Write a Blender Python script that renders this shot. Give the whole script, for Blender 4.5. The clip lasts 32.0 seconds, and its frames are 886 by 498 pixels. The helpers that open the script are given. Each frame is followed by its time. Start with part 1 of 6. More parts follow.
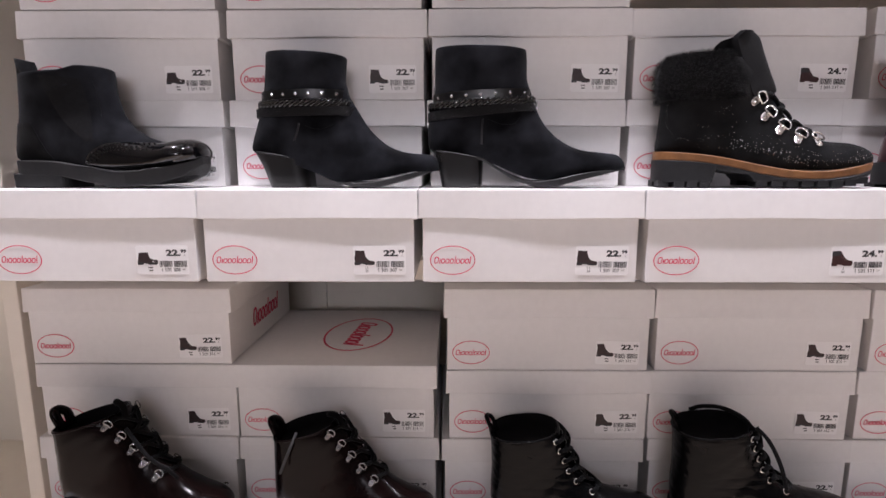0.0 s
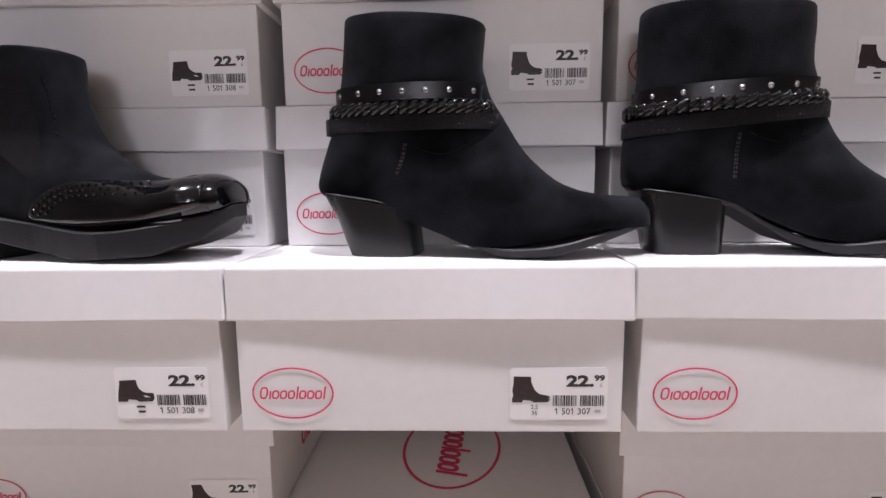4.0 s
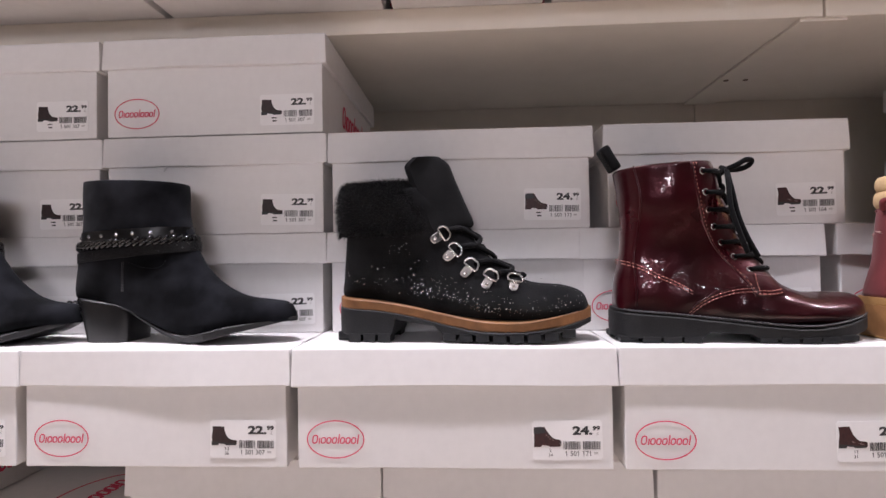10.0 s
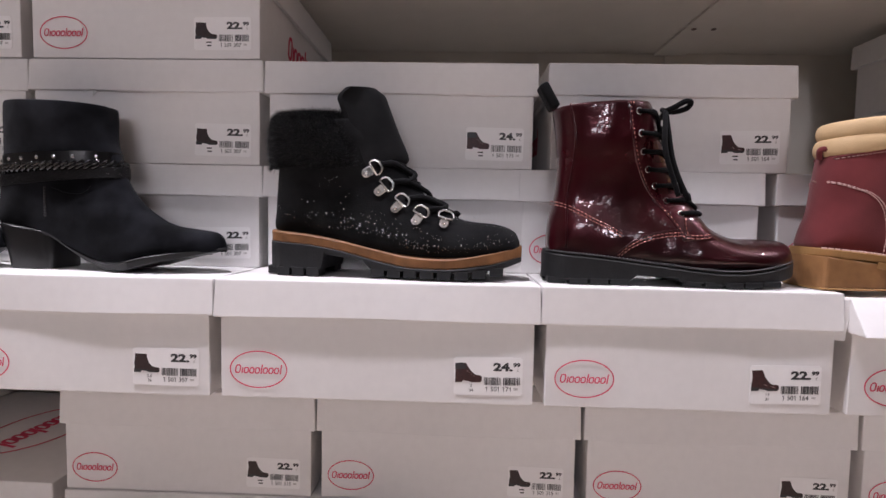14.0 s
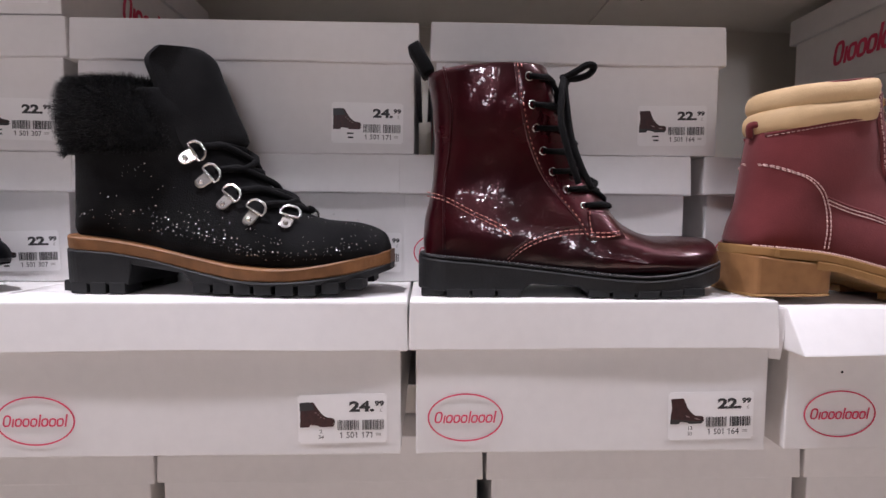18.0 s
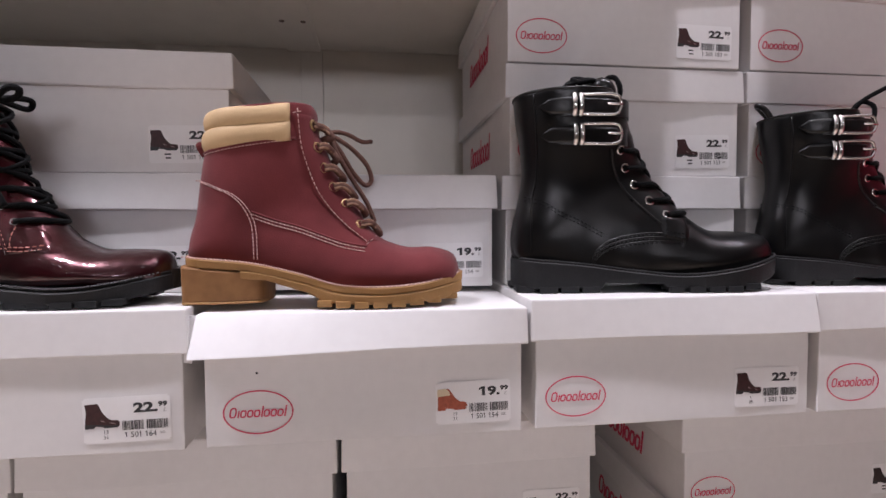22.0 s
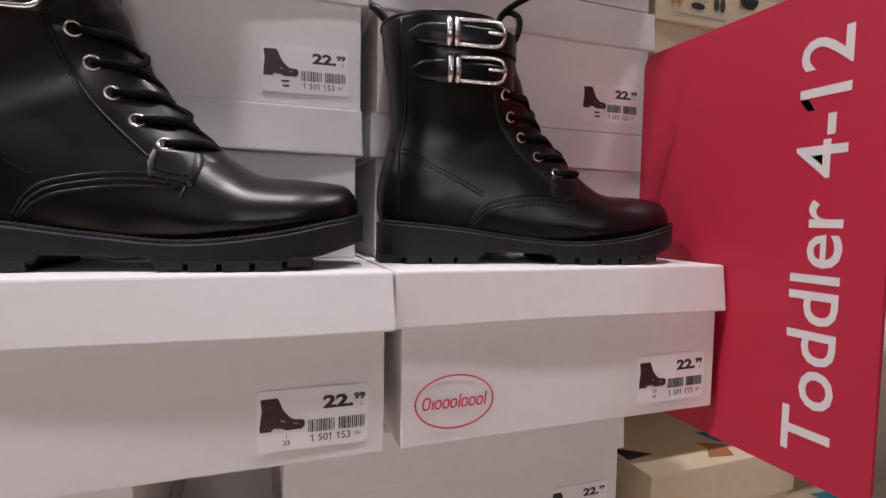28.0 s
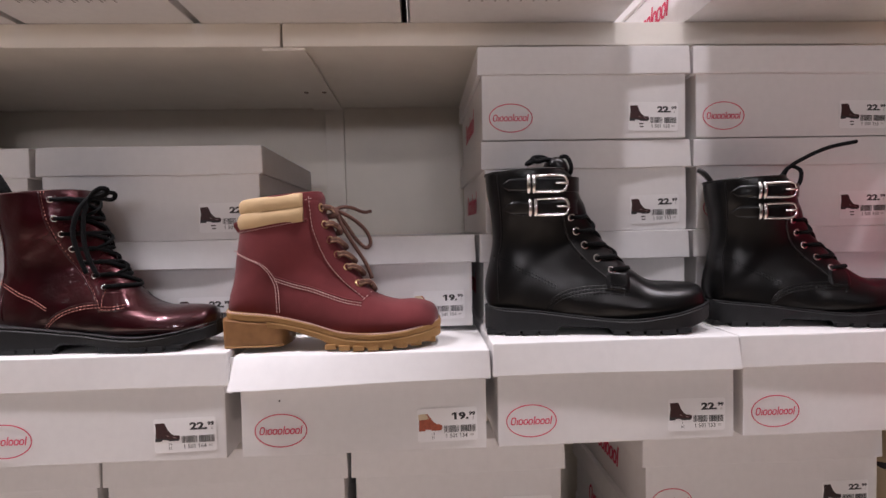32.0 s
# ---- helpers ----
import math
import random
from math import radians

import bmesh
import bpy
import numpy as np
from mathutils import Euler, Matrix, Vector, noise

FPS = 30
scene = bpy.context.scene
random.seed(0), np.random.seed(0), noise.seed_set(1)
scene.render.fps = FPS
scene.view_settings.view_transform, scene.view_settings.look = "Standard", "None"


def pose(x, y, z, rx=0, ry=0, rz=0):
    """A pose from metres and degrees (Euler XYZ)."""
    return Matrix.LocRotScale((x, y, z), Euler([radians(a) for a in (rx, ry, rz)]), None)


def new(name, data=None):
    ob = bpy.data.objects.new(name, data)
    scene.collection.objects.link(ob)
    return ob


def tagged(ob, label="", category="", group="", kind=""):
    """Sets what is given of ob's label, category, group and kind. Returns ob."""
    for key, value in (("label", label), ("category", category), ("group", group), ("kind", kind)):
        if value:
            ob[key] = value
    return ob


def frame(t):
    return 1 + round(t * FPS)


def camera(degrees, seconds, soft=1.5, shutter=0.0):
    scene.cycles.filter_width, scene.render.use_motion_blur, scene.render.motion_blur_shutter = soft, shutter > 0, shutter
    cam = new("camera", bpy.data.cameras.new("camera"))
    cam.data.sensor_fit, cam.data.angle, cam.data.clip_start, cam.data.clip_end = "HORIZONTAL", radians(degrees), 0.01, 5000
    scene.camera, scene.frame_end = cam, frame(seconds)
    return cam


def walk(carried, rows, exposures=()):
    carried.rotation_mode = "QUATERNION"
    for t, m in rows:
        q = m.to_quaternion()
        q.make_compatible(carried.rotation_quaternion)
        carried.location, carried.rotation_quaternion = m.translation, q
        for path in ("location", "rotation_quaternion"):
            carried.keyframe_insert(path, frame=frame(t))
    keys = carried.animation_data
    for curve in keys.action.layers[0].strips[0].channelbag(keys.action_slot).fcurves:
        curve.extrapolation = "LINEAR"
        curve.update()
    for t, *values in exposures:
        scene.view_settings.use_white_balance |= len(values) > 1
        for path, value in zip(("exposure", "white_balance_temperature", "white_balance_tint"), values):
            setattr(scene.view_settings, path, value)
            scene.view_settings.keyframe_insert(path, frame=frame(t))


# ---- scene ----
cam = camera(81.9, 32.0, soft=1.5, shutter=0.1)
METRES, EYE, TILT, LEAN, TURN = 2.8, 1.35, 0.0, 0.0, 0.7
ROWS = [
    (0.0, 0.0, 0.0, 0.0, -0.01, -9.12, 0.04),
    (0.5, 0.0012, -0.0067, 0.0167, 0.49, -6.62, 0.75),
    (1.0, -0.0037, -0.0031, 0.0208, 0.13, -6.5, 1.32),
    (1.5, -0.0113, 0.0156, 0.019, 0.26, -7.39, 0.24),
    (2.0, -0.0367, 0.0517, 0.0116, -2.36, -7.36, -0.8),
    (2.5, -0.0608, 0.0727, 0.0096, -0.21, -8.29, -0.73),
    (4.5, -0.0473, 0.1111, 0.0113, 0.88, -7.27, 0.65),
    (5.0, -0.0254, 0.1072, 0.0113, -3.36, -5.4, 1.25),
    (5.5, -0.011, 0.1101, 0.0118, -4.27, -5.13, 1.31),
    (6.0, -0.0019, 0.1155, 0.0122, -1.85, -5.38, 2.35),
    (6.5, 0.013, 0.1184, 0.0116, 1.27, -4.1, 2.99),
    (7.0, 0.0339, 0.1192, 0.0089, 3.23, -3.15, 1.25),
    (7.5, 0.0514, 0.1175, 0.0112, 5.16, -1.68, 2.2),
    (8.0, 0.0713, 0.1017, 0.0144, 5.58, -1.25, 2.24),
    (8.5, 0.108, 0.0677, 0.0149, 3.05, -0.58, 1.52),
    (9.0, 0.1332, 0.045, 0.0166, 3.12, -0.19, 0.66),
    (9.5, 0.1454, 0.0424, 0.0189, 2.68, 0.25, 0.53),
    (10.0, 0.1515, 0.047, 0.0215, 2.33, 1.05, 0.88),
    (10.5, 0.1522, 0.0469, 0.0223, 2.74, 1.39, 1.08),
    (11.0, 0.1518, 0.0444, 0.019, 6.23, 0.01, 0.48),
    (11.5, 0.1494, 0.04, 0.0192, 8.08, -0.14, 0.22),
    (12.0, 0.1506, 0.0395, 0.0199, 7.78, -0.55, 0.29),
    (12.5, 0.1595, 0.0412, 0.0143, 6.2, -2.57, -0.78),
    (13.0, 0.1705, 0.0483, 0.0131, 3.68, -3.31, -0.88),
    (13.5, 0.1713, 0.0485, 0.0133, 3.02, -2.82, -1.49),
    (14.0, 0.1733, 0.0506, 0.0127, 1.26, -3.43, -1.1),
    (14.5, 0.1762, 0.0545, 0.0135, -1.25, -3.19, -1.7),
    (15.0, 0.1895, 0.0607, 0.0135, -5.53, -3.0, -1.23),
    (15.5, 0.201, 0.0661, 0.0138, -9.24, -3.04, -1.93),
    (17.5, 0.1992, 0.0878, 0.0121, -3.04, -4.14, -1.2),
    (18.0, 0.2069, 0.0901, 0.0133, -2.59, -3.86, -0.26),
    (18.5, 0.2215, 0.0928, 0.0133, -3.15, -4.45, 0.46),
    (19.0, 0.2377, 0.0933, 0.0129, -4.15, -4.3, 0.96),
    (19.5, 0.2507, 0.0932, 0.0132, -5.09, -4.39, 0.22),
    (20.0, 0.2667, 0.0925, 0.0125, -7.08, -4.61, -0.46),
    (20.5, 0.2793, 0.0922, 0.0147, -6.65, -4.09, -0.02),
    (21.0, 0.3047, 0.0923, 0.0159, -9.14, -4.14, -0.17),
    (21.5, 0.3311, 0.0867, 0.0151, -9.84, -4.07, -0.31),
    (22.0, 0.3584, 0.0665, 0.014, -8.05, -2.63, 0.37),
    (22.5, 0.3776, 0.0589, 0.013, -9.31, -2.51, 0.96),
    (23.0, 0.3963, 0.0663, 0.0087, -10.23, -1.57, 0.26),
    (23.5, 0.4199, 0.079, 0.0094, -12.44, -0.53, 0.34),
    (24.0, 0.4378, 0.0868, 0.0086, -13.82, -1.71, -1.08),
    (24.5, 0.4489, 0.0902, 0.0093, -14.15, -1.69, -0.64),
    (25.0, 0.4635, 0.0952, 0.0086, -14.67, -1.13, -0.02),
    (25.5, 0.4776, 0.1013, 0.0076, -16.78, -1.14, 0.07),
    (26.0, 0.488, 0.1082, 0.0077, -19.46, -1.77, -0.72),
    (26.5, 0.4939, 0.1175, 0.0078, -20.83, -1.29, -0.73),
    (28.5, 0.4593, 0.0977, 0.0015, -20.13, -4.1, -0.77),
    (29.0, 0.4227, 0.0625, 0.0097, -16.42, -4.12, 1.14),
    (29.5, 0.387, 0.0213, 0.0225, -9.08, -1.44, 1.39),
    (30.0, 0.3741, 0.0102, 0.0319, -9.65, -1.69, 1.1),
    (30.5, 0.3724, 0.0128, 0.036, -7.79, -2.77, 2.59),
    (31.0, 0.3732, 0.0191, 0.0358, -4.93, -0.81, 2.33),
    (31.5, 0.377, 0.0236, 0.0361, -5.17, -1.17, 1.92),
    (32.0, 0.3778, 0.0223, 0.0361, -3.43, -2.21, 1.27),
]
walk(cam, [(t, pose(0, 0, EYE, TILT, LEAN, TURN) @ pose(METRES * x, METRES * y, METRES * z, 90 + pitch, roll, yaw)) for t, x, y, z, yaw, pitch, roll in ROWS], exposures=[(0.0, -0.77, 6175, 10.0), (1.0, -0.84, 6145, 10.0), (2.0, -0.91, 6115, 10.0), (5.0, -1.02, 6055, 10.0), (6.0, -1.07, 5935, 10.0), (7.0, -1.02, 5975, 10.0), (8.0, -0.93, 6035, 10.0), (9.0, -0.82, 6145, 10.0), (10.0, -0.77, 6195, 10.0), (12.0, -0.87, 6195, 10.0), (14.0, -1.02, 6161, 10.0), (15.0, -1.07, 6145, 10.0), (18.0, -1.06, 6121, 10.0), (20.0, -1.08, 6105, 10.0), (21.0, -1.12, 6100, 10.0), (22.0, -1.04, 6095, 10.0), (23.0, -0.89, 6140, 10.0), (24.0, -0.7, 6160, 10.0), (25.0, -0.63, 6180, 10.0), (26.0, -0.73, 6280, 10.0), (29.0, -1.25, 6375, 10.0), (30.0, -1.2, 6395, 10.0), (31.0, -1.1, 6375, 10.0), (32.0, -1.12, 6355, 10.0)])

# ---- light: a closed shop room with ceiling lamps and added fill ----
world = bpy.data.worlds.new("shop_world")
world.use_nodes = True
world.node_tree.nodes["Background"].inputs[0].default_value = (0.9, 0.92, 1.0, 1)
world.node_tree.nodes["Background"].inputs[1].default_value = 0.0
scene.world = world
CEIL = 3.0


def area_lamp(name, x, y, sx, sy, watts, colour, tilt=0.0, z=CEIL - 0.06):
    data = bpy.data.lights.new(name, "AREA")
    data.shape, data.size, data.size_y, data.energy, data.color = "RECTANGLE", sx, sy, watts, colour
    ob = new(name, data)
    ob.matrix_world = pose(x, y, z, tilt, 0, 0)
    return ob


WARM = (1.0, 0.918, 0.968)
for x, watts in ((-1.05, 56.0), (0.10, 54.0), (1.405, 30.0), (2.25, 24.0)):
    area_lamp("downlight", x, 0.39, 0.07, 0.07, watts, WARM)
for k in range(4):
    area_lamp("ceiling_lamp", -1.3 + 0.95 * k, -0.75, 0.07, 0.07, 0.5, WARM)
for k in range(4):
    area_lamp("ceiling_lamp", -1.6 + 0.95 * k, -2.0, 0.07, 0.07, 1.0, WARM)
# unseen spots added as front fill, aimed at the shelving
for k in range(4):
    area_lamp("track_spot", -1.6 + 1.15 * k, -3.2, 0.08, 0.08, (1.15, 1.15, 1.15, 0.80)[k], WARM, tilt=79.0, z=CEIL - 0.12).data.spread = radians(46)
for k in range(4):
    area_lamp("track_spot", -1.9 + 1.35 * k, -6.3, 0.60, 0.60, (2.30, 2.30, 2.30, 1.65)[k], WARM, tilt=84.0, z=CEIL - 0.35).data.spread = radians(30)
# unseen narrow lamps added to bounce light up off the floor
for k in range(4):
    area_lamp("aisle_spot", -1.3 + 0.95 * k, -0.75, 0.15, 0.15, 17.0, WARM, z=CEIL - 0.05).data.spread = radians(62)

# ---- materials ----
def material(name, colour, rough=0.6, metal=0.0, vary=0.08, scale=40.0, bump=0.0, bump_scale=300.0,
             stain=0.0, stain_scale=5.0, coat=0.0, sheen=0.0, spec=0.5, per_object=0.0, tint=None, relief=0.001):
    m = bpy.data.materials.new(name)
    m.use_nodes = True
    nt = m.node_tree
    b = nt.nodes["Principled BSDF"]
    b.inputs["Roughness"].default_value, b.inputs["Metallic"].default_value = rough, metal
    b.inputs["Coat Weight"].default_value, b.inputs["Coat Roughness"].default_value = coat, 0.05
    b.inputs["Sheen Weight"].default_value, b.inputs["Sheen Roughness"].default_value = sheen, 0.5
    b.inputs["Specular IOR Level"].default_value = spec
    tc = nt.nodes.new("ShaderNodeTexCoord")
    grain = nt.nodes.new("ShaderNodeTexNoise")
    grain.inputs["Scale"].default_value, grain.inputs["Detail"].default_value = scale, 6
    nt.links.new(tc.outputs["Object"], grain.inputs["Vector"])
    dark = tint or tuple(c * (1 - vary) for c in colour)
    mix = nt.nodes.new("ShaderNodeMix")
    mix.data_type = "RGBA"
    mix.inputs["A"].default_value, mix.inputs["B"].default_value = (*colour, 1), (*dark, 1)
    ramp = nt.nodes.new("ShaderNodeMapRange")
    ramp.inputs["From Min"].default_value, ramp.inputs["From Max"].default_value = 0.35, 0.68
    nt.links.new(grain.outputs["Fac"], ramp.inputs["Value"])
    nt.links.new(ramp.outputs["Result"], mix.inputs["Factor"])
    out = mix.outputs["Result"]
    if stain:
        big = nt.nodes.new("ShaderNodeTexNoise")
        big.inputs["Scale"].default_value, big.inputs["Detail"].default_value = stain_scale, 3
        nt.links.new(tc.outputs["Object"], big.inputs["Vector"])
        r2 = nt.nodes.new("ShaderNodeMapRange")
        r2.inputs["From Min"].default_value, r2.inputs["From Max"].default_value = 0.4, 0.7
        nt.links.new(big.outputs["Fac"], r2.inputs["Value"])
        m2 = nt.nodes.new("ShaderNodeMix")
        m2.data_type, m2.blend_type = "RGBA", "MULTIPLY"
        sc = nt.nodes.new("ShaderNodeMath")
        sc.operation, sc.inputs[1].default_value = "MULTIPLY", stain
        nt.links.new(r2.outputs["Result"], sc.inputs[0])
        nt.links.new(sc.outputs[0], m2.inputs["Factor"])
        nt.links.new(out, m2.inputs["A"])
        m2.inputs["B"].default_value = (0.55, 0.52, 0.5, 1)
        out = m2.outputs["Result"]
    if per_object:
        info = nt.nodes.new("ShaderNodeObjectInfo")
        hsv = nt.nodes.new("ShaderNodeHueSaturation")
        r3 = nt.nodes.new("ShaderNodeMapRange")
        r3.inputs["To Min"].default_value, r3.inputs["To Max"].default_value = 1 - per_object, 1 + per_object
        nt.links.new(info.outputs["Random"], r3.inputs["Value"])
        nt.links.new(r3.outputs["Result"], hsv.inputs["Value"])
        nt.links.new(out, hsv.inputs["Color"])
        out = hsv.outputs["Color"]
    nt.links.new(out, b.inputs["Base Color"])
    if bump:
        fine = nt.nodes.new("ShaderNodeTexNoise")
        fine.inputs["Scale"].default_value, fine.inputs["Detail"].default_value = bump_scale, 4
        nt.links.new(tc.outputs["Object"], fine.inputs["Vector"])
        bp = nt.nodes.new("ShaderNodeBump")
        bp.inputs["Strength"].default_value, bp.inputs["Distance"].default_value = bump, relief
        nt.links.new(fine.outputs["Fac"], bp.inputs["Height"])
        nt.links.new(bp.outputs["Normal"], b.inputs["Normal"])
        if coat:
            nt.links.new(bp.outputs["Normal"], b.inputs["Coat Normal"])
        rr = nt.nodes.new("ShaderNodeMapRange")
        rr.inputs["To Min"].default_value, rr.inputs["To Max"].default_value = max(0.02, rough - 0.08), min(1, rough + 0.08)
        nt.links.new(grain.outputs["Fac"], rr.inputs["Value"])
        nt.links.new(rr.outputs["Result"], b.inputs["Roughness"])
    return m


def croc_material():
    m = material("croc_leather", (0.003, 0.003, 0.0033), 0.17, vary=0.3, coat=0.0, spec=0.10)
    nt = m.node_tree
    b = nt.nodes["Principled BSDF"]
    tc = nt.nodes.new("ShaderNodeTexCoord")
    mp = nt.nodes.new("ShaderNodeMapping")
    mp.inputs["Scale"].default_value = (30, 30, 75)
    vo = nt.nodes.new("ShaderNodeTexVoronoi")
    vo.feature = "DISTANCE_TO_EDGE"
    vo.inputs["Scale"].default_value = 1.0
    bp = nt.nodes.new("ShaderNodeBump")
    bp.inputs["Strength"].default_value, bp.inputs["Distance"].default_value = 0.8, 0.002
    nt.links.new(tc.outputs["Object"], mp.inputs["Vector"])
    nt.links.new(mp.outputs["Vector"], vo.inputs["Vector"])
    nt.links.new(vo.outputs["Distance"], bp.inputs["Height"])
    nt.links.new(bp.outputs["Normal"], b.inputs["Normal"])
    return m


CARD = material("white_card", (0.79, 0.775, 0.77), 0.62, vary=0.03, scale=90, bump=0.05, bump_scale=420, stain=0.09, stain_scale=7, per_object=0.025)
CARD_CREAM = material("cream_card", (0.70, 0.58, 0.40), 0.65, vary=0.05, scale=60, bump=0.1, stain=0.08, per_object=0.03)
HOLE_BROWN = material("screw_hole_brown", (0.25, 0.2, 0.16), 0.8)
RED_INK = material("red_ink", (0.70, 0.055, 0.13), 0.55, vary=0.1)
PAPER = material("label_paper", (0.86, 0.85, 0.85), 0.45, vary=0.02, scale=200)
INK = material("black_ink", (0.03, 0.03, 0.033), 0.5, vary=0.1)
GREY_INK = material("grey_ink", (0.42, 0.40, 0.39), 0.6)
PIC_DARK = material("picture_dark_brown", (0.035, 0.018, 0.018), 0.5, vary=0.4, scale=300)
PIC_RED = material("picture_red_brown", (0.050, 0.014, 0.014), 0.5, vary=0.4, scale=300)
PIC_ORANGE = material("picture_orange_brown", (0.42, 0.10, 0.05), 0.5, vary=0.3, scale=300)
LAMINATE = material("cream_laminate", (0.88, 0.83, 0.745), 0.5, vary=0.03, scale=25, bump=0.05, bump_scale=200, stain=0.06, stain_scale=4)
LAM_EDGE = material("laminate_edge", (0.88, 0.83, 0.75), 0.45, vary=0.03, scale=30, stain=0.04)
METAL = material("silver_metal", (0.80, 0.79, 0.77), 0.22, 1.0, vary=0.15, scale=120, bump=0.05)
BRASS = material("antique_brass", (0.62, 0.43, 0.22), 0.3, 1.0, vary=0.2)
SUEDE = material("black_suede", (0.0019, 0.0021, 0.0028), 0.95, vary=0.35, scale=26, bump=0.25, bump_scale=900, sheen=0.035, spec=0.05, tint=(0.0145, 0.0152, 0.0186))
NUBUCK_BLACK = material("black_nubuck", (0.0055, 0.0055, 0.0060), 0.9, vary=0.3, tint=(0.013, 0.013, 0.0135), scale=30, bump=0.4, bump_scale=900, sheen=0.03, spec=0.06)
ELASTIC = material("black_elastic", (0.006, 0.006, 0.007), 0.9, vary=0.3, scale=200, bump=0.5, bump_scale=1200, sheen=0.05, spec=0.1)
LEATHER = material("black_leather", (0.0014, 0.0014, 0.0016), 0.31, vary=0.25, scale=60, bump=0.12, bump_scale=650, spec=0.44)
PATENT_BLACK = material("black_patent", (0.003, 0.003, 0.0035), 0.12, vary=0.2, coat=0.6, bump=0.15, bump_scale=60, relief=0.002, spec=0.2)
CROC = croc_material()
BRUSH_OFF = material("brush_off_leather", (0.0030, 0.0022, 0.0023), 0.16, vary=0.2, scale=9, coat=0.0, tint=(0.0060, 0.0020, 0.0019), bump=0.1, bump_scale=400, spec=0.10)
PATENT_RED = material("burgundy_patent", (0.064, 0.0028, 0.0080), 0.29, 0.6, vary=0.3, scale=12, coat=0.9, tint=(0.018, 0.0014, 0.0032), bump=0.6, bump_scale=24, relief=0.0045)
NUBUCK_RED = material("burgundy_nubuck", (0.165, 0.037, 0.040), 0.95, vary=0.28, scale=24, bump=0.25, bump_scale=900, sheen=0.15, spec=0.08, stain=0.16, stain_scale=12)
TAN = material("tan_leather", (0.60, 0.425, 0.235), 0.55, vary=0.12, scale=40, bump=0.25, bump_scale=600, spec=0.2)
TAN_SOLE = material("tan_rubber", (0.36, 0.20, 0.075), 0.6, vary=0.15, scale=25, bump=0.2, spec=0.25)
WOOD_STACK = material("stacked_wood_heel", (0.31, 0.155, 0.062), 0.55, vary=0.3, scale=55, bump=0.2, spec=0.25)
BROWN_WELT = material("brown_welt", (0.23, 0.105, 0.040), 0.5, vary=0.35, scale=60, bump=0.2, spec=0.3)
RUBBER = material("black_rubber", (0.016, 0.0162, 0.017), 0.55, vary=0.2, scale=60, bump=0.25, bump_scale=500, spec=0.25)
HEEL_GREY = material("painted_heel", (0.011, 0.0108, 0.011), 0.28, vary=0.3, scale=20, bump=0.12, spec=0.5)
LACE = material("black_lace", (0.0035, 0.0035, 0.004), 0.85, vary=0.3, scale=400, bump=0.6, bump_scale=1500, sheen=0.03, spec=0.12)
LACE_BROWN = material("brown_lace", (0.15, 0.070, 0.050), 0.8, vary=0.3, scale=300, bump=0.5, bump_scale=1500)
LACE_TAN = material("tan_brown_lace", (0.40, 0.245, 0.155), 0.8, vary=0.6, scale=220, bump=0.5, bump_scale=1500, tint=(0.13, 0.055, 0.04))
THREAD_CREAM = material("cream_thread", (0.64, 0.43, 0.40), 0.8, spec=0.15)
THREAD_RED = material("copper_thread", (0.62, 0.25, 0.21), 0.38, 0.5)
THREAD_BLACK = material("black_thread", (0.008, 0.008, 0.009), 0.6, spec=0.1)
THREAD_GREY = material("grey_thread", (0.055, 0.054, 0.056), 0.7, spec=0.1)
FUR = material("black_fur", (0.0030, 0.0030, 0.0034), 0.75, vary=0.4, scale=70, sheen=0.03, spec=0.15, tint=(0.008, 0.0083, 0.0092))
FUR_HAIR = material("black_fur_hair", (0.004, 0.004, 0.0045), 0.45, vary=0.4, scale=55, sheen=0.04, spec=0.3, tint=(0.017, 0.017, 0.018))
LINING = material("dark_lining", (0.006, 0.0055, 0.006), 0.9, vary=0.3, sheen=0.03, spec=0.05)
THREAD_ASH = material("ash_thread", (0.13, 0.125, 0.13), 0.7, spec=0.2)
TISSUE = material("tissue_paper", (0.84, 0.83, 0.82), 0.8, vary=0.03, bump=0.2, bump_scale=300)
GUNMETAL = material("gunmetal", (0.36, 0.36, 0.38), 0.25, 1.0, vary=0.2)
SOLE_EDGE = material("sole_edge", (0.016, 0.016, 0.017), 0.45, vary=0.2, scale=60, bump=0.1, spec=0.3)
STONE = material("glitter_stone", (0.72, 0.72, 0.74), 0.24, 1.0, vary=0.4, scale=300)
GLITTER = material("black_glitter", (0.004, 0.004, 0.0045), 0.40, vary=0.8, scale=900, bump=0.9, bump_scale=1600, tint=(0.012, 0.012, 0.013), spec=0.12)
SIGN_RED = material("red_sign_board", (0.47, 0.015, 0.048), 0.5, vary=0.05, scale=8, bump=0.04, bump_scale=150)
SIGN_WHITE = material("sign_white", (0.68, 0.65, 0.64), 0.6, vary=0.03)
SHAPE_ORANGE = material("orange_print", (0.45, 0.17, 0.07), 0.6)
SHAPE_BLUE = material("blue_print", (0.02, 0.22, 0.34), 0.6)
SHAPE_NAVY = material("navy_print", (0.025, 0.02, 0.03), 0.6)
SHAPE_YELLOW = material("yellow_print", (0.58, 0.38, 0.13), 0.6)
SHAPE_GREEN = material("green_print", (0.05, 0.065, 0.045), 0.6)
FLOOR_MAT = material("shop_floor", (0.61, 0.511, 0.415), 0.5, vary=0.1, scale=6, stain=0.1)
WALL_MAT = material("shop_wall", (0.45, 0.42, 0.39), 0.8, vary=0.04, scale=4)
BACKDROP_MAT = material("dark_backdrop", (0.15, 0.145, 0.14), 0.8, vary=0.4, scale=5)
CEIL_MAT = material("shop_ceiling", (0.42, 0.41, 0.40), 0.9, vary=0.03, scale=4)

